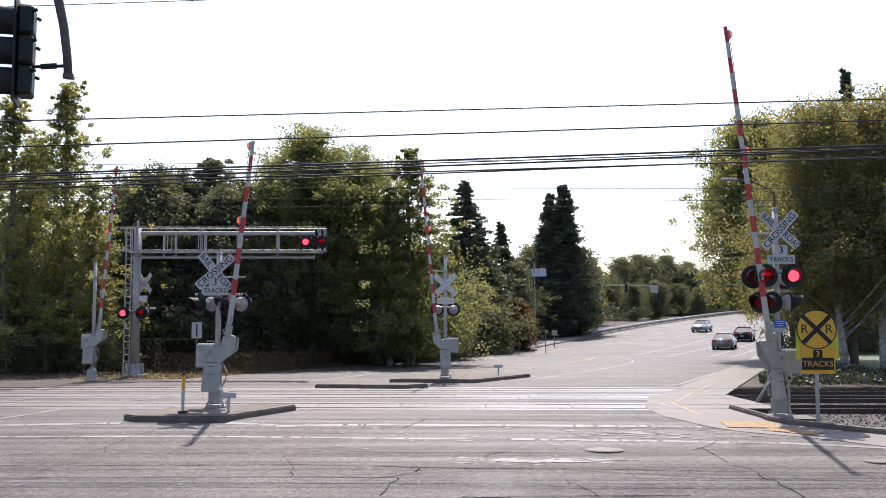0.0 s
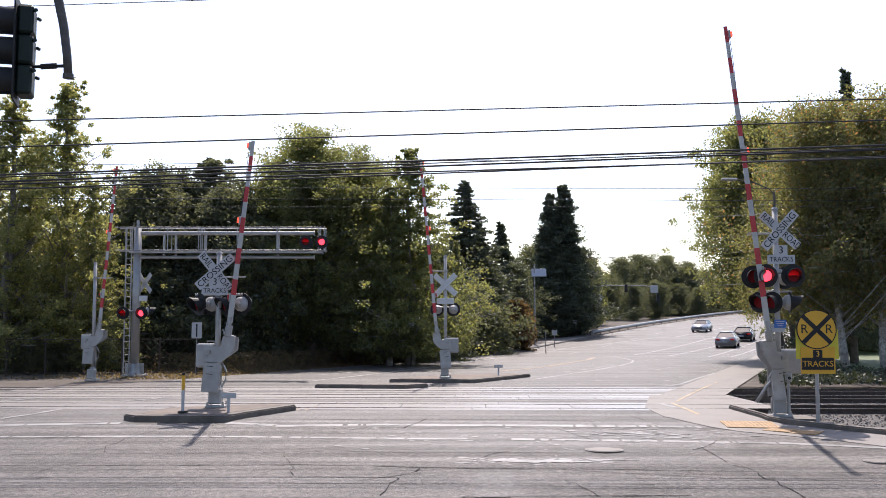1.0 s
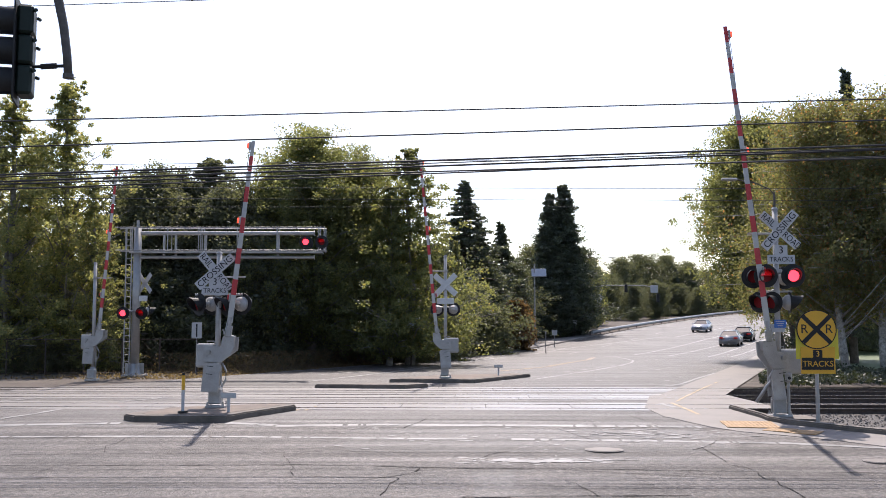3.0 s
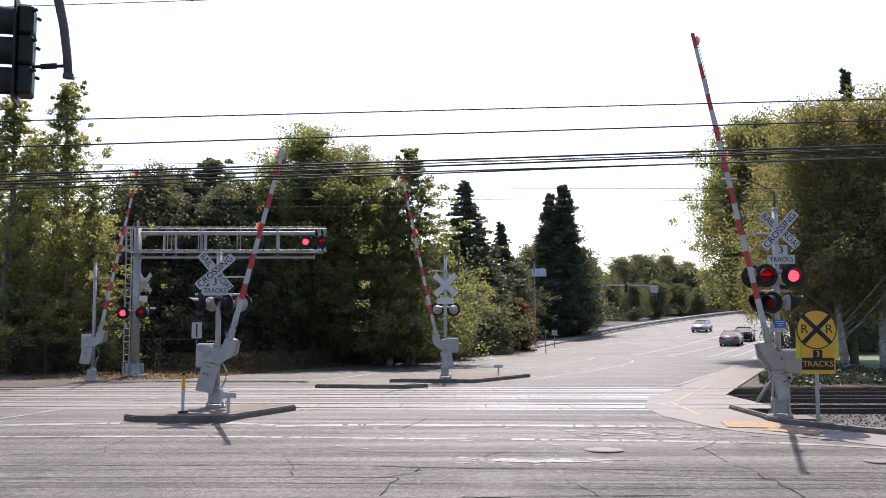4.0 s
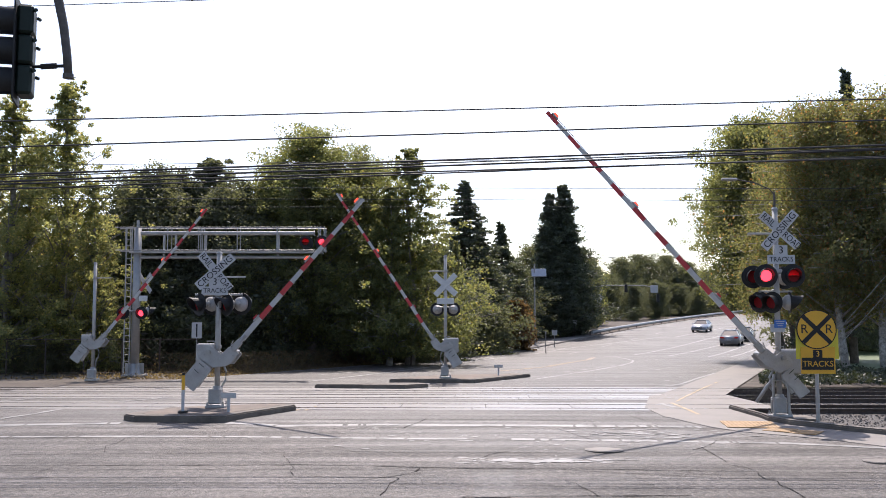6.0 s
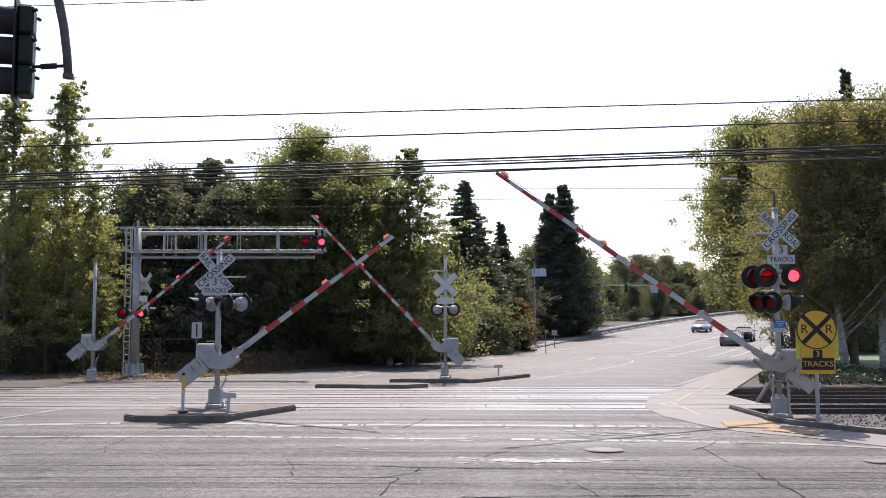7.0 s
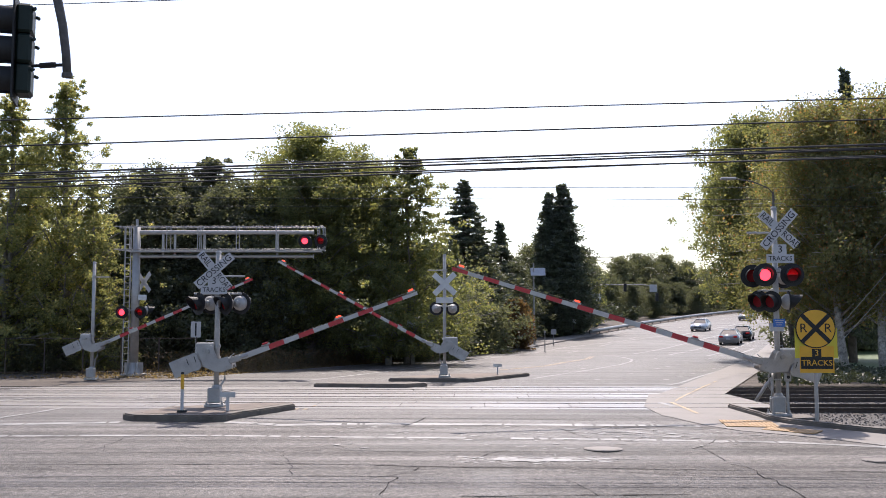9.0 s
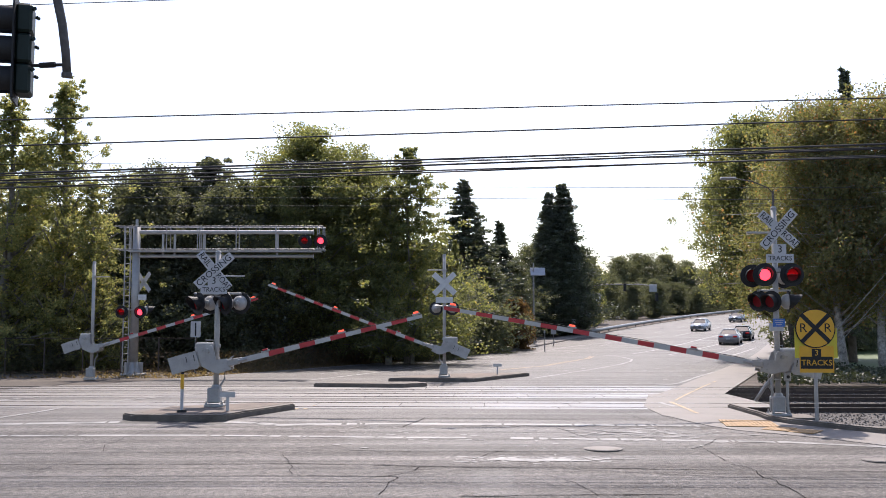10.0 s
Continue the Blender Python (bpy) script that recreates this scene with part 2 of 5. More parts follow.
def leaves_mesh(name, centres, size, mat, rng, stretch=1.5):
    """Many small leaf cards at the given points, each a bent quad of two triangles."""
    n = len(centres)
    a = rng.normal(size=(n, 3))
    a /= np.linalg.norm(a, axis=1)[:, None]
    b = rng.normal(size=(n, 3))
    b -= (b * a).sum(1)[:, None] * a
    b /= np.linalg.norm(b, axis=1)[:, None]
    s = (size * rng.uniform(0.6, 1.3, n))[:, None]
    v = np.empty((n, 4, 3))
    v[:, 0] = centres - a * s * stretch
    v[:, 1] = centres + b * s
    v[:, 2] = centres + a * s * stretch
    v[:, 3] = centres - b * s
    me = bpy.data.meshes.new(name)
    me.vertices.add(n * 4)
    me.vertices.foreach_set("co", v.reshape(-1).astype(np.float32))
    me.loops.add(n * 4)
    me.loops.foreach_set("vertex_index", np.arange(n * 4, dtype=np.int32))
    me.polygons.add(n)
    me.polygons.foreach_set("loop_start", np.arange(0, n * 4, 4, dtype=np.int32))
    me.update(calc_edges=True)
    me.materials.append(mat)
    return me


# ---- the lie of the land ----
CREST = 24.5                        # where the cross street has climbed to the level of the tracks
SLOPE = 0.385                       # the road leans to +x by this much per metre of y


def median_x(y):
    return -6.1 + SLOPE * (y - 26.6) + 0.00107 * max(0.0, min(y, 330) - 85) ** 2


def rise(x, y):
    """Height of the ground: it climbs from the cross street to the tracks, is level there, then the ramp of the overpass."""
    s = x * 0.359 + y * 0.933
    def ramp(q, a, w):
        q = (q - a) / w
        return w * (math.log1p(math.exp(-abs(q))) + max(q, 0))
    z = 0.047 * ramp(s, 86, 6) - 0.075 * ramp(s, 225, 12)
    z -= 0.04 * min(max(CREST - y, 0.0), 14.0)
    return max(z, -4.0)


def sheet(name, cells_u, cells_y, place, mat, lift=0.0, parent=None):
    """A grid sheet over u and y; place(u, y) gives x."""
    verts, faces = [], []
    for y in cells_y:
        for u in cells_u:
            x = place(u, y)
            verts.append((x, y, rise(x, y) + lift))
    w = len(cells_u)
    for j in range(len(cells_y) - 1):
        for i in range(w - 1):
            faces.append((j * w + i, j * w + i + 1, (j + 1) * w + i + 1, (j + 1) * w + i))
    me = bpy.data.meshes.new(name)
    me.from_pydata(verts, [], faces)
    me.materials.append(mat)
    me.polygons.foreach_set("use_smooth", [True] * len(faces))
    ob = new(name, me)
    if parent:
        ob.parent = parent
    return ob


def along(u, y):
    return median_x(y) + u


def steps(a, b, n):
    return [a + (b - a) * i / n for i in range(n + 1)]


def slab(name, pts, z0, z1, mat, label, category, kind="structure", bevel=0.0, parent=None):
    bm = B()
    prism(bm, pts, z0, z1)
    if bevel:
        top = [e for e in bm.edges if all(v.co.z > z1 - 1e-4 for v in e.verts)]
        bmesh.ops.bevel(bm, geom=top, offset=bevel, segments=2, affect='EDGES')
    bmesh.ops.bisect_plane(bm, geom=list(bm.verts) + list(bm.edges) + list(bm.faces), plane_co=(0, CREST, 0), plane_no=(0, 1, 0))
    for v in bm.verts:
        v.co.z += rise(v.co.x, v.co.y)
    ob = part(name, bm, mat, parent)
    return tagged(ob, label, category, kind=kind) if not parent else ob


def stripe(pts, width, mat, parent, z=0.004, rag=0.0):
    """A painted or sealed line through points on the ground, with an uneven edge."""
    fine = []
    for (x0, y0), (x1, y1) in zip(pts, pts[1:]):
        n = max(1, int(math.hypot(x1 - x0, y1 - y0) / (0.5 if mat is SEAL or min(y0, y1) > 32 else 0.06)))
        fine += [(x0 + (x1 - x0) * i / n, y0 + (y1 - y0) * i / n) for i in range(n)]
    fine.append(pts[-1])
    verts, faces = [], []
    for i, (x, y) in enumerate(fine):
        xa, ya = fine[max(i - 1, 0)]
        xb, yb = fine[min(i + 1, len(fine) - 1)]
        d = math.hypot(xb - xa, yb - ya) or 1
        nx, ny = -(yb - ya) / d, (xb - xa) / d
        for sg in (-1, 1):
            w = width / 2 * (1 + rag * random.uniform(-1, 1)) * sg
            verts.append((x + nx * w, y + ny * w, rise(x + nx * w, y + ny * w) + z))
    worn = 0.0
    for i in range(len(fine) - 1):
        worn = max(0.0, min(0.8, worn + random.uniform(-0.2, 0.2)))
        if mat is not SEAL and i % 7 and random.random() < worn * rag * 1.2:
            continue
        faces.append((2 * i, 2 * i + 2, 2 * i + 3, 2 * i + 1))
    me = bpy.data.meshes.new("line")
    me.from_pydata(verts, [], faces)
    me.materials.append(mat)
    ob = new("painted_line" if mat in (PAINT_W, PAINT_Y) else "sealed_crack", me)
    ob.parent = parent
    return ob


far_y = steps(-60, 9, 23) + [10.5, 14, 18, 21, 24.5] + steps(27, 330, 101) + [360, 420, 520, 700, 1000, 1500, 2400, 3500]
far_x = [-3000, -1500, -800, -400] + steps(-240, 360, 60) + [500, 900, 1600, 3000]
ground = tagged(sheet("ground", far_x, far_y, lambda u, y: u, DIRT, -0.24), "dry brown earth with leaf litter beside the road", "ground", kind="structure")
main_road = tagged(sheet("road", [-12, -9, -6, -3, 0, 3, 6, 9, 10.8], [22.9, 23.7] + steps(24.5, 33.0, 11)[:-1] + steps(33.0, 300, 106), lambda u, y: along(u, y) if u < 10 else max(along(u, y), 7.1), ASPHALT, 0.0),
                   "grey worn asphalt road rising to an overpass", "road", kind="structure")
cross_street = tagged(sheet("road", steps(-150, 150, 30), steps(-14, 10.5, 4) + steps(10.5, 22.896, 8)[1:], lambda u, y: u, ASPHALT_OLD, 0.0),
                      "worn cracked grey asphalt of the cross street", "road", kind="structure")
side_left = tagged(sheet("verge", [-70, -40, -25, -16, -11.995], steps(37.8, 300, 90), along, DIRT, -0.03), "dusty brown verge with leaf litter", "verge", kind="structure")
side_near = tagged(sheet("road", [-150, -80, -40, -20, -12.2], [22.9, 24.5, 26, 30, 34, 37.79], lambda u, y: u if u < -13 else median_x(y) - 12.004, ASPHALT_OLD, -0.004),
                   "worn asphalt beside the tracks", "road", kind="structure")
tagged(sheet("verge", [13.0, 16, 20, 30, 45, 70, 110], steps(37.9, 52, 6), along, DIRT, -0.024), "brown earth under the ivy", "verge", kind="structure")
side_right = tagged(sheet("lawn", [13.0, 16, 20, 30, 45, 70, 110], steps(52, 300, 84), along, GRASS, -0.02), "mown green lawn under the trees", "lawn", kind="structure")


def track_y(y, x):
    """The rails lie a little askew of the cross street."""
    return y - 0.035 * (x - 12)


# concrete apron and kerb at the corner, footway along the road
CORNER = [(7.83, 27.3), (7.8, 25.4), (7.79, 23.95), (8.08, 23.25), (8.54, 22.75), (8.98, 22.25), (9.55, 21.7), (11.0, 21.1), (14.0, 20.6), (40.0, 19.4)]
slab("pavement", [(9.3, 27.5), (9.35, 29.7), (9.4, 32.9), (6.83, 32.96), (5.6, 27.7), (5.5, 24.85), (5.84, 23.7), (6.15, 22.85), (6.6, 22.15), (7.45, 21.5), (8.2, 20.85), (8.9, 20.0), (10.4, 19.4), (40, 18.1)] + CORNER[::-1],
     -0.2, 0.012, CONCRETE, "pale concrete apron of the road corner", "pavement")
slab("kerb", [(x - 0.02, y - 0.02) for x, y in CORNER] + [(x + 0.14, y + 0.13) for x, y in CORNER[::-1]],
     -0.2, 0.12, KERB, "worn grey concrete kerb curving round the corner", "kerb", bevel=0.03)
foot = sheet("pavement", [10.8, 11.5, 12.2, 12.98], steps(33.0, 300, 90), along, CONCRETE, 0.01)
tagged(foot, "pale concrete footway beside the road", "pavement", kind="structure")
slab("ballast_bed", [(7.85, 24.2), (8.2, 23.3), (9.1, 22.4), (9.7, 21.8), (11.1, 21.2), (14, 20.7), (40, 19.5), (60, 19.5), (60, 38), (11.2, 38), (9.5, 33.0), (7.9, 27.3)], -0.3, -0.13, BALLAST, "grey crushed stone ballast", "ballast")
slab("plinth", [(7.75, 24.45), (9.15, 24.3), (9.25, 25.35), (7.9, 25.5)], -0.2, 0.0, KERB, "square concrete foundation block", "foundation", bevel=0.02)

island_near = slab("traffic_island", [(-7.7, 24.1), (-7.35, 23.8), (-5.5, 23.7), (-5.15, 23.8), (-4.65, 24.9), (-3.95, 26.8), (-4.05, 27.3), (-4.9, 27.3), (-7.0, 26.1)], -0.05, 0.15, KERB, "kerbed concrete median island with dirty sides", "traffic island", bevel=0.03)
island_top = slab("paving", [(-7.3, 24.25), (-7.15, 24.05), (-5.6, 23.95), (-5.35, 24.05), (-4.9, 25.1), (-4.25, 26.9), (-4.85, 27.1), (-6.75, 26.0)], 0.14, 0.155, PAVING, "", "", parent=island_near)
island_mid = slab("traffic_island", [(-4.75, 36.9), (-1.4, 36.5), (-0.55, 37.3), (-0.9, 38.1), (-3.9, 38.0)], -0.05, 0.15, KERB, "low kerbed concrete island between the lanes", "traffic island", bevel=0.03)
island_far = slab("traffic_island", [(-2.2, 40.9), (1.3, 40.4), (4.0, 45.6), (3.4, 46.2), (0.3, 44.8), (-1.4, 43.0)], -0.05, 0.15, KERB, "kerbed concrete median island beyond the tracks", "traffic island", bevel=0.03)
slab("paving", [(-1.8, 41.2), (1.15, 40.75), (3.6, 45.5), (0.5, 44.5), (-1.1, 42.8)], 0.14, 0.155, PAVING, "", "", parent=island_far)

verge_walk = sheet("pavement", [-14.6, -13.6, -12.5, -12.004], steps(84, 118, 12), along, CONCRETE, 0.1)
tagged(verge_walk, "pale concrete footway along the far verge", "pavement", kind="structure")
g_kerb = sheet("kerb", [-12.002, -11.8], steps(84, 118, 12), along, KERB, 0.11)
tagged(g_kerb, "worn concrete kerb at the far verge", "kerb", kind="structure")
for ob in (verge_walk, g_kerb):
    sol = ob.modifiers.new("thickness", 'SOLIDIFY')
    sol.thickness, sol.offset = 0.18, -1

# ---- the three tracks ----
RAILS = (27.2, 28.635, 31.3, 32.735, 35.0, 36.435)
for k, y0 in enumerate(RAILS):
    bm = B()
    xa, xb = -160, 160
    ya, yb = track_y(y0, xa), track_y(y0, xb)
    def strip(z0, z1, w, mi):
        pts = [(xa, ya - w), (xb, yb - w), (xb, yb + w), (xa, ya + w)]
        prism(bm, pts, z0, z1, mi=mi)
    strip(-0.17, -0.145, 0.07, 0)
    strip(-0.145, -0.02, 0.012, 0)
    strip(-0.02, 0.016, 0.036, 0)
    strip(0.0162, 0.0172, 0.03, 1)
    tagged(part("rail", bm, [RUST, RAIL_TOP]), "rusty steel rail with a polished top", "rail", "rails of the crossing", "structure")
bm = B()
box(bm, (0, 0, 0), (0.23, 2.6, 0.16), 0.012)
tie_ob = tagged(part("railway_tie", bm, TIE), "dark wooden railway tie in the ballast", "railway tie", "ties under the rails")
first = True
for tr in range(3):
    yc = (RAILS[2 * tr] + RAILS[2 * tr + 1]) / 2
    for i in range(28):
        x = 11.2 + tr * 1.6 + i * 0.55
        m = pose(x, track_y(yc, x), -0.2 + random.uniform(-0.01, 0.0), 0, 0, random.uniform(-1, 1) - 2)
        if first:
            tie_ob.matrix_basis, first = m, False
        else:
            copy_thing(tie_ob, m)

# ---- painted lines and sealed cracks ----
stripe([(-30, 22.2), (-10.29, 23.2), (-7.6, 23.55)], 0.3, PAINT_W, cross_street, 0.007, 0.08)
stripe([(-5.1, 23.58), (-4.42, 23.4), (-3.7, 23.05), (-2.94, 23.2), (-1.37, 23.3), (0.6, 23.2), (2.82, 23.1), (5.9, 22.93)], 0.3, PAINT_W, cross_street, 0.007, 0.12)
stripe([(-30, 21.2), (-9.46, 21.37), (-7.0, 21.45), (-5.5, 21.45), (-4.0, 21.37), (-2.7, 21.28), (-1.0, 21.15), (0.0, 21.12), (0.5, 21.1)], 0.2, PAINT_W, cross_street, 0.007, 0.16)
stripe([(1.44, 21.05), (3.73, 20.88), (5.6, 20.66), (7.07, 20.5), (8.78, 19.9), (24, 17.4)], 0.22, PAINT_W, cross_street, 0.007, 0.16)


def crack(pts, wander, w):
    """A dark crack that wanders round a line on the cross street."""
    fine = []
    for (x0, y0), (x1, y1) in zip(pts, pts[1:]):
        n = max(2, int(math.hypot(x1 - x0, y1 - y0) / 0.3))
        fine += [(x0 + (x1 - x0) * i / n + random.uniform(-wander, wander), y0 + (y1 - y0) * i / n + random.uniform(-wander, wander)) for i in range(n)]
    fine.append(pts[-1])
    stripe(fine, w * 0.55, SEAL, cross_street, 0.009, 0.8)


# joints between the paving lanes run along the street, the rest are age
for pts, w in (([(-16, 17.8), (-8, 17.9), (-4.9, 17.96), (-2.3, 18.0), (0.15, 17.7), (3.1, 17.5), (7.6, 17.2), (16, 16.7)], 0.05),
               ([(-16, 16.6), (-7.4, 16.74), (-4.6, 16.84), (-2.1, 16.84), (-0.8, 16.8)], 0.035),
               ([(0.3, 15.2), (1.9, 15.3), (3.8, 15.34)], 0.05), ([(2.7, 16.26), (3.4, 16.17)], 0.04),
               ([(2.2, 17.45), (4.85, 16.7), (7.3, 16.45), (16, 16.0)], 0.03),
               ([(-8.4, 19.06), (-5.25, 19.25), (-2.5, 19.45), (1.3, 19.38)], 0.03), ([(-12, 17.4), (-2, 17.55), (6, 16.95)], 0.02), ([(-12, 16.2), (-3, 16.35), (4, 15.95)], 0.02),
               ([(-3.4, 24.15), (0.2, 24.3), (3.6, 23.9)], 0.05), ([(-1.0, 25.2), (1.6, 25.0), (3.9, 25.3)], 0.04)):
    crack(pts, 0.02, w)
for pts, w in (([(-0.39, 17.63), (-0.62, 17.1), (-0.89, 16.84), (-0.74, 16.74), (-0.82, 16.31), (-0.97, 15.34)], 0.03),
               ([(-1.34, 16.6), (-0.8, 16.94), (-0.38, 17.2)], 0.025), ([(5.2, 17.96), (5.43, 17.36), (5.34, 16.69), (5.44, 16.5), (5.47, 15.85), (5.46, 15.06)], 0.028),
               ([(-6.57, 19.45), (-6.75, 20.14), (-6.71, 20.89), (-6.65, 21.45), (-6.45, 22.12), (-6.31, 22.84)], 0.022), ([(-3.1, 19.38), (-2.74, 18.08), (-2.53, 16.99)], 0.018),
               ([(-6.97, 17.1), (-6.88, 17.85), (-6.59, 18.31)], 0.02), ([(2.59, 22.84), (2.79, 21.86), (3.14, 20.89)], 0.02), ([(5.18, 20.14), (5.19, 19.25), (5.17, 18.31)], 0.018),
               ([(2.02, 16.6), (2.22, 16.03), (2.37, 15.26)], 0.018), ([(4.58, 26.05), (4.76, 24.33), (5.02, 23.32)], 0.02), ([(5.73, 20.89), (5.3, 20.14), (4.89, 19.65)], 0.04),
               ([(0.58, 18.49), (0.93, 19.12), (1.27, 19.45)], 0.03), ([(-0.9, 22.7), (-0.6, 23.6), (-0.4, 24.6)], 0.03)):
    crack(pts, 0.045, w)


def paved_patch(x0, x1, y0, y1, mat, parent, z):
    pts = []
    for q in range(24):
        a = 6.2832 * q / 24
        c, s = math.cos(a), math.sin(a)
        k = 1 / max(abs(c), abs(s))
        j = 1 + random.uniform(-0.06, 0.06)
        pts.append(((x0 + x1) / 2 + (x1 - x0) / 2 * c * k * j, (y0 + y1) / 2 + (y1 - y0) / 2 * s * k * j))
    me = bpy.data.meshes.new("patch")
    me.from_pydata([(x, y, rise(x, y) + z) for x, y in pts], [], [list(range(24))])
    me.materials.append(mat)
    ob = new("patch", me)
    ob.parent = parent
    return ob


paved_patch(-2.0, 5.9, 19.4, 22.7, ASPHALT, cross_street, 0.003)
paved_patch(0.5, 1.2, 15.2, 17.4, ASPHALT, cross_street, 0.002)
# pale chips where old paint has spread, and where sun glare is painted on
def chip(x, y, rx, ry, z):
    n = 9
    ph = random.uniform(0, 6.28)
    pts = [(x + rx * random.uniform(0.5, 1.2) * math.cos(ph + 6.2832 * k / n), y + ry * random.uniform(0.5, 1.2) * math.sin(ph + 6.2832 * k / n)) for k in range(n)]
    me = bpy.data.meshes.new("chip")
    me.from_pydata([(a, b, rise(a, b) + z) for a, b in pts], [], [list(range(n))])
    me.materials.append(PAINT_W)
    o = new("paint_glare_chip", me)
    o.parent = cross_street


# sun glare on worn asphalt, laid as white chips: this loop and two blobs
for i in range(150):
    chip(random.gauss(1.8, 0.75), random.gauss(18.45, 0.16), random.uniform(0.03, 0.17), random.uniform(0.02, 0.07), 0.005 + 0.00003 * i)
chip(1.75, 18.35, 0.8, 0.1, 0.0095)
chip(2.35, 18.3, 0.6, 0.07, 0.0097)
for i in range(150):
    chip(random.uniform(-2.5, 6.3), random.triangular(19.4, 23.4, 21.2), random.uniform(0.02, 0.12), random.uniform(0.015, 0.05), 0.0098 + 0.00002 * i)
for i in range(70):
    chip(random.gauss(4.2, 0.9), random.gauss(21.8, 0.4), random.uniform(0.04, 0.22), random.uniform(0.02, 0.06), 0.013 + 0.00002 * i)

# lane lines of the main road, beyond the tracks
for pts, w in (([(8.1, 38.0), (8.9, 38.7), (9.5, 39.8), (11.75, 45.4), (15.64, 54.4), (21.3, 67.4), (27.0, 80.0), (36.0, 98.0)], 0.15),
               ([(15.77, 81.8), (21.5, 93.2), (27.8, 105.9), (36.5, 122.0)], 0.2), ([(18.05, 79.2), (23.3, 89.8), (27.0, 96.6), (33.0, 108.5)], 0.2),
               ([(20.4, 76.6), (26.1, 89.1), (32.0, 101.3)], 0.2), ([(22.1, 76.4), (28.6, 90.4)], 0.2), ([(26.3, 112.3), (42.4, 141.5), (56.0, 165.0)], 0.2),
               ([(-5.7, 41.5), (-2.7, 50.8), (4.1, 75.3), (11.6, 94.6), (25.6, 113.8)], 0.2), ([(-6.0, 47.7), (-2.0, 56.0), (5.5, 83.2)], 0.16),
               ([(3.96, 43.4), (8.0, 53.0), (10.84, 60.4), (12.4, 65.4), (13.2, 69.0), (13.5, 73.0), (13.44, 77.3), (12.3, 79.9)], 0.16)):
    stripe(pts, w, PAINT_W, main_road, 0.007, 0.12)
for off in (0.0, 0.22):
    stripe([(2.85 + off, 52.2), (5.8 + off, 57.7), (7.9 + off, 64.4), (10.3 + off, 71.2), (11.4 + off, 76.2)], 0.1, PAINT_Y, main_road, 0.007, 0.2)
for u0, du in ((0.0, 0.0), (2.9, 0.4), (-4.1, 0.2)):
    for i in range(15):
        y = 39.5 + i * 2.9
        x = 5.3 + 0.435 * (y - 39.5) + u0 + du * i / 10
        stripe([(x, y), (x + 0.17, y + 0.4)], 0.22, PAINT_W, main_road, 0.008, 0.3)
for y in range(84, 210, 12):
    stripe([(along(-5.5, y), y), (along(-5.5, y + 4), y + 4)], 0.15, PAINT_W, main_road, 0.007, 0.1)
stripe([(along(-11.5, y), y) for y in range(42, 261, 6)], 0.12, PAINT_W, main_road, 0.006, 0.1)
stripe([(-10.85, 23.9), (-10.5, 25.7), (-10.4, 27.3)], 0.16, PAINT_W, main_road, 0.01, 0.15)
stripe([(-13.4, 30.1), (-12.6, 32.0)], 0.16, PAINT_W, main_road, 0.01, 0.15)
stripe([(-9.7, 30.1), (-8.7, 31.9)], 0.16, PAINT_W, main_road, 0.01, 0.15)
stripe([(-8.1, 32.6), (-7.3, 35.4)], 0.16, PAINT_W, main_road, 0.02, 0.15)
stripe([(6.73, 29.4), (6.62, 27.2), (6.5, 25.4)], 0.1, PAINT_Y, main_road, 0.018, 0.3)
stripe([(6.35, 29.2), (6.45, 27.7)], 0.16, PAINT_W, main_road, 0.018, 0.15)
stripe([(7.0, 29.9), (7.5, 31.3), (9.3, 36.0), (11.3, 41.0)], 0.08, PAINT_Y, main_road, 0.02, 0.4)
for off in (0.0, 0.25):
    stripe([(-3.95 + off, 26.8), (-3.85 + off, 28.3)], 0.1, PAINT_Y, main_road, 0.006, 0.2)

# manhole covers
for x, y, r in ((3.16, 19.65, 0.38), (8.0, 18.35, 0.3)):
    bm = B()
    z = rise(x, y)
    rod(bm, (x, y, z), (x, y, z + 0.014), r, seg=28)
    rod(bm, (x, y, z + 0.014), (x, y, z + 0.02), r * 0.86, seg=28)
    tagged(part("manhole_cover", bm, CONCRETE), "round worn steel cover set in the asphalt", "manhole cover", kind="structure")


# ---- crossing signals ----
def board(bm, pts, y, th=0.012):
    return prism(bm, pts, y - th, y, "y")


def crossbuck(parent, z, y, front=True, dx=0.0, lean=(42, 45)):
    """Two crossed blades; lettered on the side that faces -y."""
    for i, (ang, _) in enumerate(((-lean[0], None), (lean[1], None))):
        bm = B()
        box(bm, (0, 0, 0), (1.22, 0.012, 0.235), 0.004)
        o = part("crossbuck_blade", bm, SIGN_W if front else SIGN_BACK, parent)
        o.matrix_basis = Matrix.Translation((dx, y - 0.016 * i, z)) @ Matrix.Rotation(radians(-ang), 4, 'Y')
        if front:
            words = ((-0.38, "RAIL"), (0.4, "ROAD")) if i == 0 else ((0, "CROSSING"),)
            for off, w in words:
                t = text_part(w, 0.235, Matrix.Translation((off, -0.008, 0)) @ Matrix.Rotation(radians(90), 4, 'X'), BLACK, o)
                t.scale = (0.82, 1, 1) if i == 0 else (1.0, 1, 1)


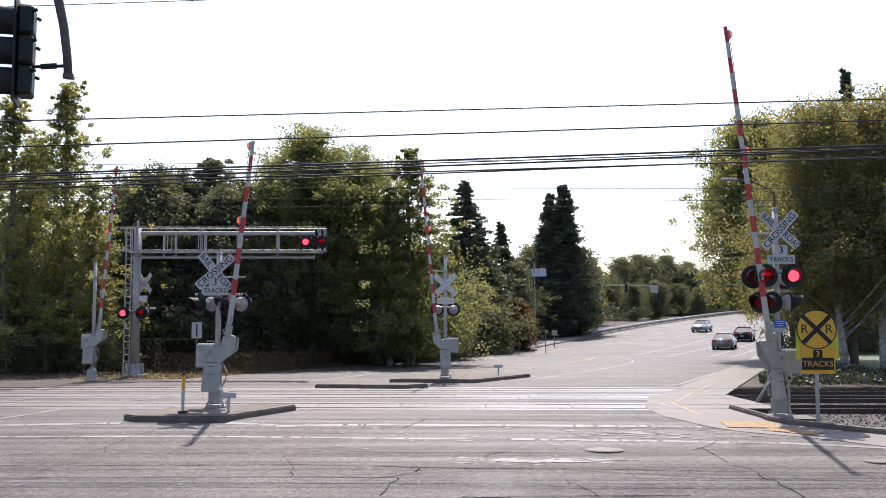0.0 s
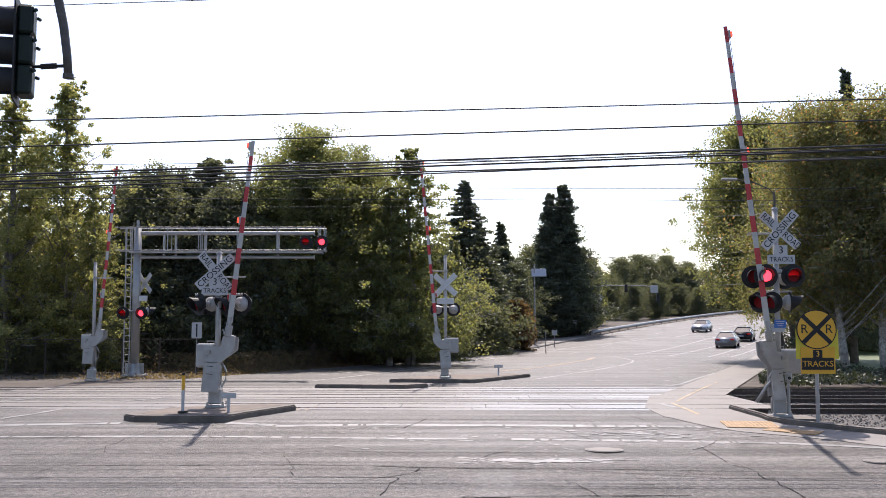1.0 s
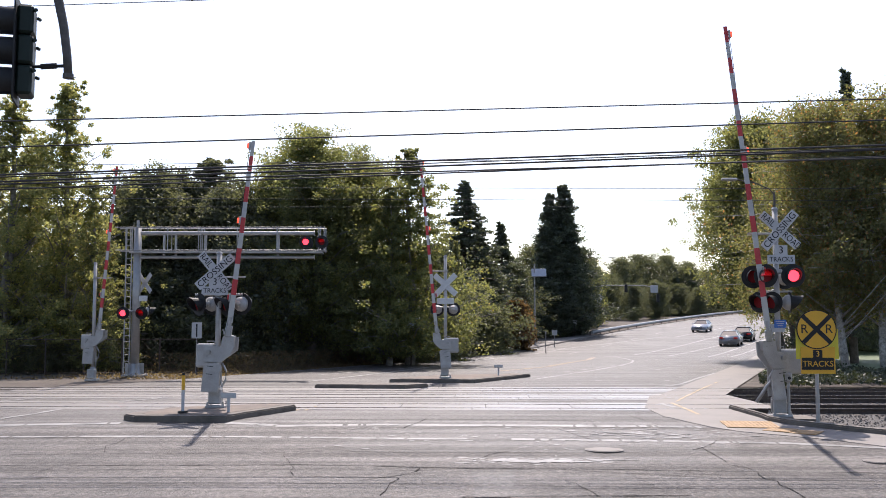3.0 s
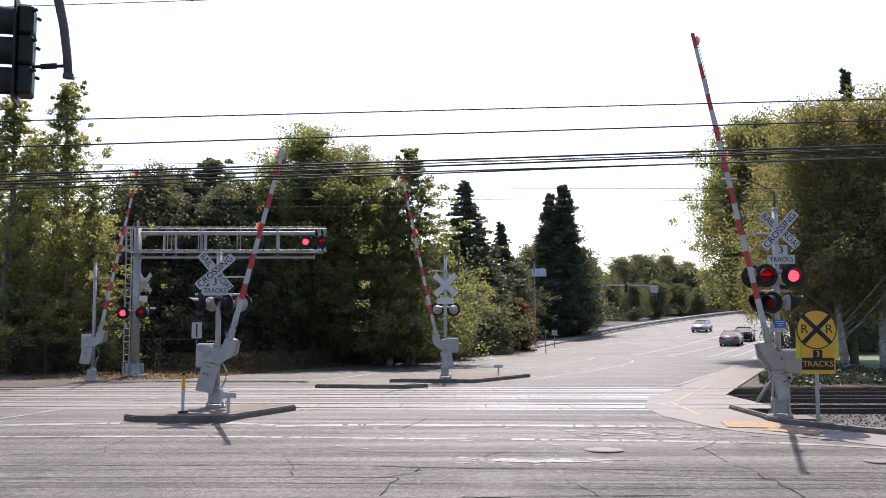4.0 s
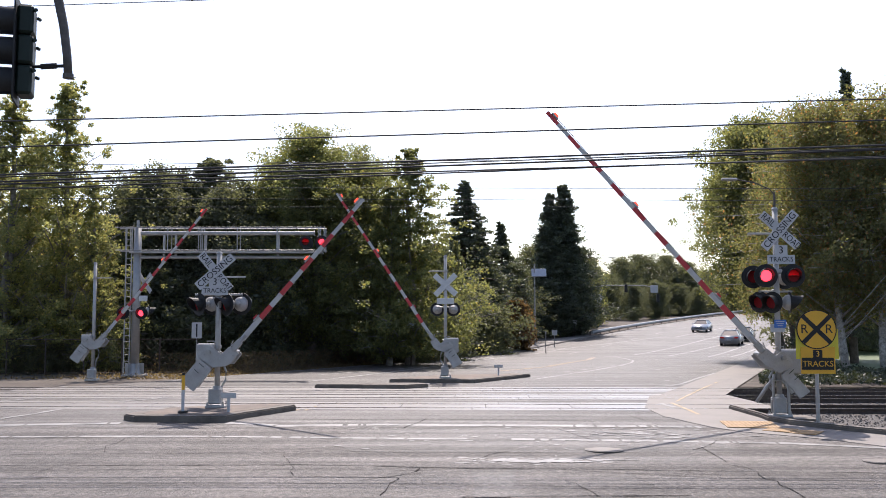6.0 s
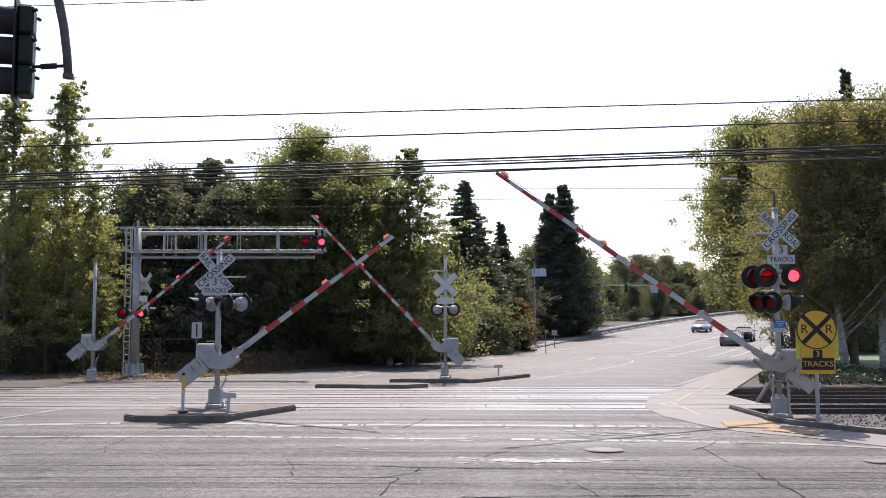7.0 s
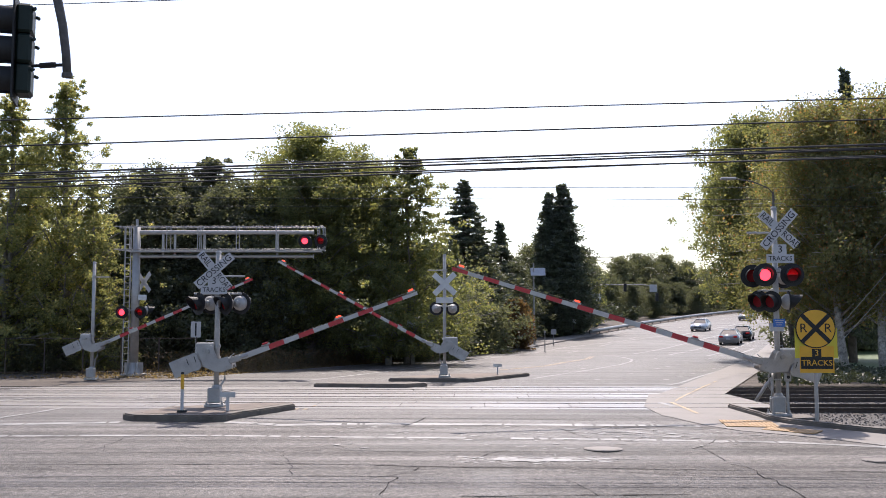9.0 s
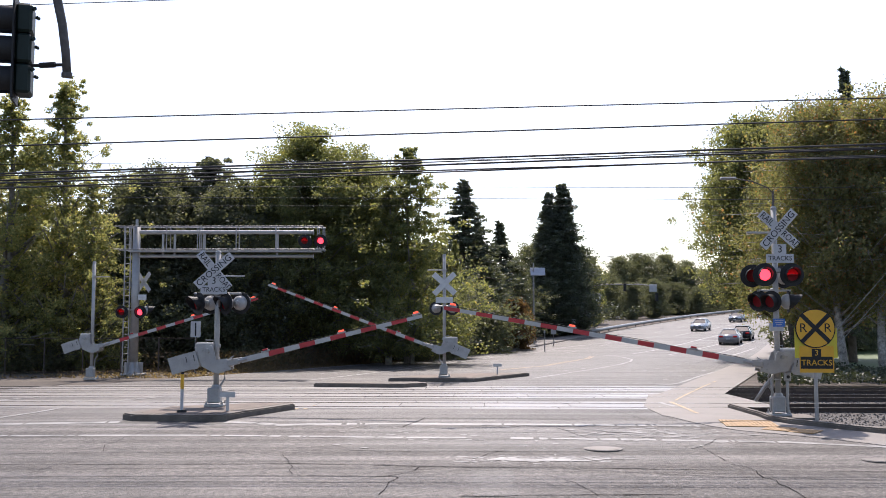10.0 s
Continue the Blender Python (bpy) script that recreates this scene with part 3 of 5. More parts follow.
def tracks_sign(parent, z, y, dx=0.0):
    bm = B()
    board(bm, [(-0.16, 0.0), (0.16, 0.0), (0.16, 0.25), (-0.16, 0.25)], y)
    o = part("count_board", bm, SIGN_W, parent, "white board with the track count")
    o.matrix_basis = Matrix.Translation((dx, 0, z))
    text_part("3", 0.26, Matrix.Translation((0, y - 0.014, 0.12)) @ Matrix.Rotation(radians(90), 4, 'X'), BLACK, o)
    bm = B()
    board(bm, [(-0.345, -0.22), (0.345, -0.22), (0.345, 0.0), (-0.345, 0.0)], y)
    o = part("tracks_board", bm, SIGN_W, parent, "white board lettered with black capitals")
    o.matrix_basis = Matrix.Translation((dx, 0, z))
    t = text_part("TRACKS", 0.17, Matrix.Translation((0, y - 0.014, -0.11)) @ Matrix.Rotation(radians(90), 4, 'X'), BLACK, o)
    t.scale = (0.95, 1, 1)


FLASHERS = []       # turning lamp vanes with the set they belong to and the beat on which they show


def flasher(parent, m, beat=None, clock=0, r=0.29):
    """A round black background, a hooded red reflector and a lamp vane before it. It faces -y in its own space."""
    bm = B()
    rod(bm, (0, 0.0, 0), (0, 0.02, 0), r, seg=28)
    back = part("background", bm, BLACK, parent, "round black signal background")
    back.matrix_basis = m
    bm = B()
    seg, r0 = 22, 0.165
    for k in range(seg):
        a0, a1 = 6.2832 * k / seg, 6.2832 * (k + 1) / seg
        vs = []
        for rr in (r0, r0 + 0.012):
            for a in (a0, a1):
                ln = 0.05 + 0.28 * max(0.0, 0.5 + 0.5 * math.sin(a)) ** 0.8
                for yy in (0.0, -ln):
                    vs.append(bm.verts.new((rr * math.cos(a), yy, rr * math.sin(a))))
        for q in ((0, 1, 3, 2), (4, 6, 7, 5), (1, 5, 7, 3)):
            bm.faces.new([vs[i] for i in q])
    bmesh.ops.remove_doubles(bm, verts=list(bm.verts), dist=0.0005)
    part("hood", bm, BLACK, back, "black lamp hood")
    bm = B()
    q = bmesh.ops.create_uvsphere(bm, u_segments=20, v_segments=12, radius=0.2)
    bmesh.ops.transform(bm, matrix=Matrix.Translation((0, 0.02, 0)) @ Matrix.Rotation(radians(90), 4, 'X') @ Matrix.Diagonal((1, 1, 0.95, 1)), verts=q["verts"])
    bmesh.ops.delete(bm, geom=[v for v in bm.verts if v.co.y < 0.015], context='VERTS')
    rod(bm, (0, 0.19, 0), (0, 0.25, 0), 0.07, seg=12)
    part("housing", bm, SILVER, back, "rounded silver lamp housing", smooth=True)
    bm = B()
    rod(bm, (0, -0.008, 0), (0, -0.002, 0), 0.15, seg=24)
    part("lens", bm, RED_LENS, back, "dark red round lens")
    if beat is not None:
        bm = B()
        rod(bm, (0, -0.002, 0), (0, 0.002, 0), 0.142, seg=24)
        for fc in bm.faces:
            fc.material_index = 0 if fc.normal.y < -0.9 else 1
        v = part("lamp_vane", bm, [RED_LIT, BLACK], back, "glowing red lamp disc")
        FLASHERS.append((v, beat, clock))
    return back


def gate(at, side, shaft, drop, reach, mast_h, label, yaw=0.0, box_w=0.42, box_dx=0.0, ends_red=False, cw_wide=1.0):
    """A crossing gate: side +1 if its arm reaches towards +x. shaft: x offset and height of the turning point;
    drop: how far the level arm lies below the shaft; reach: from the shaft to the arm's tip."""
    g = thing("crossing_gate", pose(*at, 0, 0, yaw), label, "crossing gate", "gates of the railway crossing")
    s = side
    px, pz = shaft
    bm = B()
    rod(bm, (0, 0, 0.3), (0, 0, mast_h), 0.07, seg=18)
    part("mast", bm, SILVER, g, "round silver mast", smooth=True)
    bm = B()
    rod(bm, (0, 0, mast_h), (0, 0, mast_h + 0.05), 0.085, 0.05, seg=16)
    part("mast_cap", bm, SILVER, g)
    bm = B()
    box(bm, (0, 0, 0.03), (0.5, 0.5, 0.06), 0.012)
    box(bm, (-0.03, -0.02, 0.29), (0.33, 0.3, 0.4), 0.03)
    rod(bm, (0, 0, 0.45), (0, 0, 0.56), 0.14, 0.09, seg=14)
    base = part("base", bm, SILVER, g, "bolted cast base")
    for sx in (-1, 1):
        for sy in (-1, 1):
            bm = B()
            rod(bm, (sx * 0.2, sy * 0.2, 0.0), (sx * 0.2, sy * 0.2, 0.15), 0.02, seg=6)
            rod(bm, (sx * 0.2, sy * 0.2, 0.06), (sx * 0.2, sy * 0.2, 0.1), 0.038, seg=6)
            part("anchor_bolt", bm, STEEL, base)
    # fixed mechanism case behind the moving plates
    bm = B()
    box(bm, (px + box_dx, 0.02, pz - 0.1), (box_w, 0.42, 0.62), 0.035)
    for q in (-0.3, -0.18, 0.08):
        box(bm, (px + box_dx, 0.02, pz + q), (box_w + 0.02, 0.44, 0.018), 0.004)
    case = part("mechanism_case", bm, SILVER, g, "silver gate mechanism case")
    bm = B()
    for q in (-0.28, 0.12):
        rod(bm, (-0.1, 0, pz + q), (0.1, 0, pz + q), 0.03, seg=8)
        rod(bm, (0, 0, pz + q - 0.04), (0, 0, pz + q + 0.04), 0.095, seg=14)
    part("mast_clamp", bm, STEEL, g, "bolted pipe clamp")
    bm = B()
    box(bm, (px + box_dx, -0.198, pz - 0.1), (box_w * 0.8, 0.014, 0.5), 0.005)
    part("case_door", bm, SILVER, case)
    bm = B()
    tube(bm, [(px + 0.1, -0.05, pz + 0.2), (px + 0.1, -0.05, pz + 0.27), (px - 0.1, -0.05, pz + 0.27), (px - 0.1, -0.05, pz + 0.2)], 0.014, 6)
    part("lifting_eye", bm, STEEL, case)
    bm = B()
    tube(bm, [(0.1 * s, 0.1, pz - 0.3), (0.2 * s, 0.12, pz - 0.5), (0.19 * s, 0.12, pz - 0.75), (0.1 * s, 0.1, pz - 0.9), (0.09 * s, 0.06, 0.4)], 0.028)
    part("cable_conduit", bm, STEEL, g, "bent grey cable conduit")
    bm = B()
    for zz in (mast_h - 0.62,):
        box(bm, (s * 0.33, -0.03, zz), (0.75, 0.05, 0.05), 0.008)
        rod(bm, (0, 0, zz - 0.06), (0, 0, zz + 0.06), 0.09, seg=14)
    part("arm_rest_bracket", bm, STEEL, g, "thin steel bracket")
    # the moving arm, in its own space: level, with the shaft at the origin
    bm = B()
    x_end = math.sqrt(reach * reach - drop * drop)
    a0 = 0.8
    n = int((x_end - a0) / 0.406)
    for i in range(-1, n):
        w0, w1 = 0.14 - 0.05 * max(i, 0) / n, 0.14 - 0.05 * (i + 1) / n
        xa, xb = (x_end - (n - i) * 0.406, x_end - (n - i - 1) * 0.406) if i >= 0 else (a0, x_end - n * 0.406)
        if xb - xa < 0.01:
            continue
        prism(bm, [(s * xa, -drop - w0 / 2), (s * xb, -drop - w1 / 2), (s * xb, -drop + w1 / 2), (s * xa, -drop + w0 / 2)], -0.33, -0.295, "y", mi=0 if i < 1 else (n - i) % 2 if ends_red else (n - 1 - i) % 2)
    bmesh.ops.remove_doubles(bm, verts=list(bm.verts), dist=0.0005)
    arm = part("arm", bm, [WHITE, RED], g, "red and white striped gate arm")
    bm = B()
    prism(bm, [(s * a, b) for a, b in ((0.11, 0.12), (0.15, 0.06), (0.16, 0.16 - drop), (0.43, 0.14 - drop), (0.47, 0.08 - drop), (0.47, -0.16 - drop), (0.16, -0.19 - drop), (0.0, -0.12 - drop), (-0.24, min(-0.32, 0.1 - drop)), (-0.27, 0.06), (-0.2, 0.13))], -0.3, -0.24, "y")
    bmesh.ops.bevel(bm, geom=list(bm.edges), offset=0.012, segments=2, affect='EDGES')
    crank = part("crank_plate", bm, SILVER, arm, "bent silver crank plate")
    for a, b in ((-0.12, 0.03), (0.05, -0.1 - drop * 0.5), (0.33, 0.04 - drop), (0.33, -0.1 - drop)):
        bm = B()
        rod(bm, (s * a, -0.322, b), (s * a, -0.3, b), 0.022, seg=6)
        part("bolt", bm, STEEL, crank)
    # the far plate of the pair and the clamp box between them
    bm = B()
    prism(bm, [(s * a, b) for a, b in ((0.1, 0.1), (0.14, 0.16 - drop), (0.44, 0.12 - drop), (0.44, -0.16 - drop), (0.1, -0.18 - drop), (-0.2, -0.3), (-0.2, 0.1))], 0.24, 0.3, "y")
    part("rear_crank_plate", bm, SILVER, arm)
    bm = B()
    box(bm, (s * 0.34, -0.02, -drop), (0.26, 0.52, 0.2), 0.02)
    box(bm, (s * 0.58, -0.28, -drop), (0.3, 0.12, 0.15), 0.02)
    rod(bm, (s * 0.5, -0.36, 0.09 - drop), (s * 0.85, -0.32, 0.06 - drop), 0.014, seg=6)
    rod(bm, (s * 0.7, -0.31, -drop), (s * 0.95, -0.31, -drop), 0.05, seg=8)
    rod(bm, (s * 0.46, -0.3, 0.1 - drop), (s * 0.62, -0.3, 0.16 - drop), 0.012, seg=6)
    part("arm_clamp", bm, STEEL, arm, "steel arm clamp")
    bm = B()
    prism(bm, [(s * a, b) for a, b in ((-0.29, 0.09 * cw_wide - 0.02), (-0.26, -0.32), (-0.34, -0.39), (-0.52, -0.37), (-1.0, -0.39), (-1.03, 0.07 * cw_wide - 0.02))], -0.37, -0.31, "y")
    bmesh.ops.bevel(bm, geom=list(bm.edges), offset=0.012, segments=2, affect='EDGES')
    part("counterweight", bm, SILVER, arm, "flat silver counterweight plate")
    bm = B()
    prism(bm, [(s * a, b) for a, b in ((-0.15, 0.05), (-0.15, -0.25), (-0.95, -0.33), (-0.95, 0.0))], 0.25, 0.3, "y")
    part("rear_counterweight", bm, SILVER, arm)
    for k in range(2):
        bm = B()
        box(bm, (s * (-0.36 - 0.2 * k), -0.374, -0.1), (0.016, 0.008, 0.16))
        part("slot", bm, BLACK, arm, "dark slot")
    bm = B()
    rod(bm, (0, -0.36, 0), (0, -0.2, 0), 0.06, seg=14)
    rod(bm, (0, -0.37, 0), (0, -0.36, 0), 0.035, seg=6)
    part("shaft_hub", bm, STEEL, arm)
    for k, q in enumerate((0.975, 0.62, 0.26)):
        xx = s * (x_end * q)
        zz = -drop + 0.05
        bm = B()
        box(bm, (xx, -0.31, zz + 0.03), (0.22, 0.08, 0.05), 0.012)
        lamp = part("arm_lamp", bm, STEEL, arm, "small lamp on the arm")
        bm = B()
        box(bm, (xx, -0.315, zz + 0.075), (0.14, 0.075, 0.045), 0.012)
        part("lamp_lens", bm, AMBER_LIT if k < 2 else RED, lamp, "small red lamp lens")
    bm = B()
    tube(bm, [(s * (0.9 + (x_end - 1.1) * q), -0.28, -drop + 0.075 + 0.012 * math.sin(q * 22)) for q in [i / 24 for i in range(25)]], 0.008, 5)
    part("lamp_cable", bm, BLACK, arm, "thin black cable")
    return g, arm


def arm_pose(side, shaft, angle):
    return Matrix.Translation((shaft[0], 0, shaft[1])) @ Matrix.Rotation(radians(-side * angle), 4, 'Y')


def crossarm(g, z, half, y=0.0):
    bm = B()
    rod(bm, (-half, y, z), (half, y, z), 0.028, seg=10)
    box(bm, (0, y, z), (0.16, 0.2, 0.12), 0.02)
    part("lamp_crossarm", bm, STEEL, g, "short steel cross arm")


def turned(x, y, z, deg):
    return Matrix.Translation((x, y, z)) @ Matrix.Rotation(radians(deg), 4, 'Z')


RIGHT_SHAFT, LEFT_SHAFT, FAR_SHAFT, FARLEFT_SHAFT = (0.02, 1.47), (-0.17, 1.44), (0.1, 1.46), (-0.2, 1.75)
gate_r, arm_r = gate((8.4, 24.89, 0.0), -1, RIGHT_SHAFT, 0.28, 8.46, 5.2, "silver crossing gate with a tall mast beside the tracks", box_w=0.5, box_dx=0.27, ends_red=True, cw_wide=-0.8)
crossbuck(gate_r, 4.66, -0.1, dx=0.08, lean=(42, 48))
tracks_sign(gate_r, 4.03, -0.1, 0.1)
gate_l, arm_l = gate((-5.87, 25.9, 0.155), 1, LEFT_SHAFT, 0.45, 5.6, 4.0, "silver crossing gate on the kerbed median island", box_w=0.46, box_dx=-0.12)
crossbuck(gate_l, 3.52, -0.1, dx=-0.08, lean=(50, 41))
tracks_sign(gate_l, 3.13, -0.1, -0.08)
gate_f, arm_f = gate((0.1, 41.5, 0.155), -1, FAR_SHAFT, 0.42, 7.8, 5.08, "silver crossing gate on the island beyond the tracks", box_w=0.62, box_dx=0.14)
crossbuck(gate_f, 3.88, -0.1, front=False)
bm = B()
box(bm, (0, -0.1, 3.2), (0.72, 0.014, 0.24), 0.004)
part("sign_board", bm, SIGN_BACK, gate_f, "bare back of a sign board")
gate_fl, arm_fl = gate((-14.95, 42.46, 0.0), 1, FARLEFT_SHAFT, 0.5, 7.5, 5.0, "silver crossing gate at the far road edge", box_w=0.42, box_dx=-0.06, ends_red=True)
for g, z, half, y in ((gate_r, 3.62, 0.42, -0.1), (gate_r, 3.12, 0.42, 0.1), (gate_f, 2.95, 0.4, 0.1), (gate_l, 2.92, 0.62, 0.0)):
    crossarm(g, z, half, y)
flasher(gate_r, turned(-0.36, -0.3, 3.5, -6), 1, 0)
flasher(gate_r, turned(0.32, -0.3, 3.5, -6), 0, 0)
flasher(gate_r, turned(-0.52, 0.2, 3.5, -8), None)
flasher(gate_r, turned(0.3, 0.3, 3.48, 186), None)
flasher(gate_r, turned(-0.16, -0.12, 2.84, -46), None, r=0.27)
flasher(gate_r, turned(-0.4, 0.12, 2.86, -46), None, r=0.27)
flasher(gate_r, turned(0.32, -0.02, 2.84, 82), None, r=0.27)
flasher(gate_f, turned(-0.34, 0.28, 2.86, 180), None)
flasher(gate_f, turned(0.34, 0.28, 2.86, 180), None)
flasher(gate_l, turned(-0.5, -0.06, 2.66, -42), None)
flasher(gate_l, turned(-0.2, 0.16, 2.68, 162), None)
flasher(gate_l, turned(0.22, -0.06, 2.66, -44), None)
flasher(gate_l, turned(0.58, 0.12, 2.68, 162), None)

# pipes strapped to the tall mast, small plates on it
bm = B()
tube(bm, [(-0.13, -0.03, 1.05), (-0.17, -0.05, 0.9), (-0.17, -0.05, 0.12)], 0.042, 8)
pipes = part("cable_pipe", bm, SILVER, gate_r, "grey cable pipe beside the mast")
bm = B()
for z in (0.42, 0.9):
    box(bm, (-0.08, -0.05, z), (0.28, 0.14, 0.03), 0.005)
part("strap", bm, STEEL, pipes)
bm = B()
box(bm, (0.03, -0.1, 2.31), (0.3, 0.012, 0.2), 0.004)
plate = part("notice_plate", bm, SIGN_BLUE, gate_r, "small blue notice plate")
for k in range(3):
    bm = B()
    box(bm, (0.03, -0.108, 2.37 - 0.055 * k), (0.22 - 0.04 * k, 0.004, 0.018))
    part("bar", bm, SIGN_W, plate)
bm = B()
box(bm, (-0.03, -0.08, 2.2), (0.36, 0.014, 0.2), 0.01)
part("notice_board", bm, SIGN_W, gate_r, "pale plate behind the blue notice")
bm = B()
tube(bm, [(0.02, 0.05, 1.1), (-0.28, 0.08, 0.75), (-0.55, 0.1, 0.35)], 0.045)
part("brace", bm, STEEL, gate_r, "slanting steel brace")
bm = B()
rod(bm, (0.16, -0.2, 0.0), (0.16, -0.2, 1.05), 0.035, seg=10)
box(bm, (0.16, -0.22, 0.98), (0.17, 0.1, 0.24), 0.03)
ped = part("push_button_post", bm, STEEL, gate_r, "short post with a push button")
bm = B()
rod(bm, (0.16, -0.285, 0.97), (0.16, -0.265, 0.97), 0.04, seg=12)
part("push_button", bm, BLACK, ped)


# ---- cantilever signal bridge ----
def cantilever(x, y):
    c = thing("cantilever_signal", pose(x, y, 0), "galvanised steel cantilever signal bridge with a ladder and railed walkway", "signal bridge")
    bm = B()
    rod(bm, (0, 0, 0.55), (0, 0, 6.95), 0.2, 0.17, seg=20)
    part("mast", bm, STEEL, c, "thick grey steel mast", smooth=True)
    bm = B()
    rod(bm, (0, 0, 6.95), (0, 0, 7.3), 0.07, seg=10)
    part("finial", bm, STEEL, c)
    bm = B()
    box(bm, (0, 0, 0.05), (0.95, 0.95, 0.1), 0.02)
    rod(bm, (0, 0, 0.1), (0, 0, 0.6), 0.36, 0.22, seg=12)
    for a in range(6):
        q = radians(60 * a)
        box(bm, (0.33 * math.cos(q), 0.33 * math.sin(q), 0.35), (0.22, 0.03, 0.5), 0.0, rot=Matrix.Rotation(q, 4, 'Z'))
    part("base", bm, STEEL, c, "flared bolted base")
    L = 8.85
    for z, r in ((6.68, 0.1), (5.55, 0.085)):
        bm = B()
        rod(bm, (0.15, 0, z), (L - 0.55, 0, z), r, r * 0.9, seg=14)
        rod(bm, (L - 0.56, 0, z), (L - 0.53, 0, z), r + 0.03, seg=14)
        part("boom", bm, STEEL, c, "round steel boom", smooth=False)
    for xx in (1.25, 1.8, 3.2, 6.6):
        bm = B()
        box(bm, (xx, 0, 6.1), (0.1, 0.1, 1.05), 0.01)
        part("strut", bm, STEEL, c)
    for z in (6.93, 5.86):
        bm = B()
        rod(bm, (-0.95, -0.35, z), (L, -0.35, z), 0.024, seg=8)
        rod(bm, (-0.95, 0.35, z), (L, 0.35, z), 0.02, seg=8)
        part("handrail", bm, STEEL, c, "thin walkway rail")
    bm = B()
    box(bm, (4.2, 0, 5.76), (9.0, 0.62, 0.05), 0.0)
    part("walkway", bm, STEEL, c, "steel grating walkway")
    for xx in (-0.45, 1.5, 2.95, 3.05, 4.75, 6.6, 8.55, 8.8):
        for yy in (-0.35, 0.35):
            bm = B()
            rod(bm, (xx, yy, 5.78), (xx, yy, 6.94), 0.025, seg=8)
            part("rail_post", bm, STEEL, c)
    lad = B()
    for dx in (-0.52, -0.26):
        box(lad, (dx, -0.02, 3.55), (0.05, 0.05, 6.8), 0.0)
    ladder = part("ladder", lad, STEEL, c, "upright steel ladder")
    for i in range(22):
        bm = B()
        rod(bm, (-0.52, -0.02, 0.4 + i * 0.3), (-0.26, -0.02, 0.4 + i * 0.3), 0.014, seg=6)
        part("rung", bm, STEEL, ladder)
    flasher(c, turned(-0.5, -0.35, 2.93, 4), 0, 1, r=0.29)
    flasher(c, turned(0.36, -0.35, 2.93, -4), 1, 1, r=0.29)
    flasher(c, turned(7.95, -0.42, 6.24, 3), 0, 1, r=0.3)
    flasher(c, turned(8.7, -0.42, 6.24, -3), 1, 1, r=0.3)
    bm = B()
    rod(bm, (-0.6, -0.25, 3.02), (0.75, -0.25, 3.02), 0.035, seg=8)
    part("lamp_crossarm", bm, STEEL, c)
    flasher(c, turned(0.62, -0.15, 3.02, 120), None, r=0.29)
    flasher(c, turned(7.9, 0.42, 6.24, 180), None, r=0.3)
    flasher(c, turned(8.6, 0.42, 6.24, 180), None, r=0.3)
    for ang in (-45, 45):
        bm = B()
        box(bm, (0, 0, 0), (1.22, 0.012, 0.23), 0.004)
        o = part("crossbuck_blade", bm, SIGN_W, c, "white blade facing along the road")
        o.matrix_basis = Matrix.Translation((0.3, 0.28, 4.35)) @ Matrix.Rotation(radians(146), 4, 'Z') @ Matrix.Rotation(radians(ang), 4, 'Y')
    bm = B()
    box(bm, (0.36, -0.12, 3.62), (0.4, 0.02, 0.26), 0.006)
    part("sign_board", bm, SIGN_BACK, c, "grey back of a small board")
    return c


cantilever(-14.35, 46.3)


# ---- signs, posts and signals ----
def warning_sign(x, y):
    g = thing("warning_sign", pose(x, y, -0.14, 0, 0, -4), "yellow railway warning sign on a grey post beside the tracks", "road sign")
    bm = B()
    rod(bm, (0, 0.03, -0.08), (0, 0.03, 2.7), 0.045, seg=10)
    part("post", bm, STEEL, g, "grey steel post")
    bm = B()
    prism(bm, [(-0.47, 1.62), (0.5, 1.62), (0.5, 2.32), (-0.47, 2.32)], -0.012, 0.0, "y")
    part("backboard", bm, SIGN_LIME, g, "greenish yellow backing board")
    bm = B()
    prism(bm, [(-0.37, 1.28), (0.41, 1.28), (0.41, 1.9), (-0.37, 1.9)], -0.03, -0.018, "y")
    part("lower_board", bm, SIGN_Y, g, "yellow lower board")
    bm = B()
    rod(bm, (0, -0.05, 2.31), (0, -0.036, 2.31), 0.46, seg=40)
    disc = part("disc", bm, BLACK, g, "round yellow disc with a black rim and cross")
    bm = B()
    rod(bm, (0, -0.056, 2.31), (0, -0.0505, 2.31), 0.435, seg=40)
    part("face", bm, SIGN_Y, disc, "yellow sign face")
    for k, a in enumerate((45, -45)):
        bm = B()
        box(bm, (0, -0.0585 - 0.002 * k, 2.31), (0.87, 0.004, 0.1), rot=Matrix.Rotation(radians(a), 4, 'Y'))
        part("cross_bar", bm, BLACK, disc)
    for dx in (-0.28, 0.28):
        text_part("R", 0.3, Matrix.Translation((dx, -0.058, 2.31)) @ Matrix.Rotation(radians(90), 4, 'X'), BLACK, disc)
    bm = B()
    prism(bm, [(-0.35, 1.37), (0.38, 1.37), (0.38, 1.65), (0.12, 1.65), (0.12, 1.83), (-0.09, 1.83), (-0.09, 1.65), (-0.35, 1.65)], -0.04, -0.031, "y")
    bd = part("tracks_board", bm, BLACK, g, "black panel with yellow letters")
    text_part("TRACKS", 0.19, Matrix.Translation((0.015, -0.045, 1.505)) @ Matrix.Rotation(radians(90), 4, 'X'), SIGN_Y, bd)
    text_part("3", 0.19, Matrix.Translation((0.015, -0.045, 1.735)) @ Matrix.Rotation(radians(90), 4, 'X'), SIGN_Y, bd)
    return g


warning_sign(8.72, 23.2)


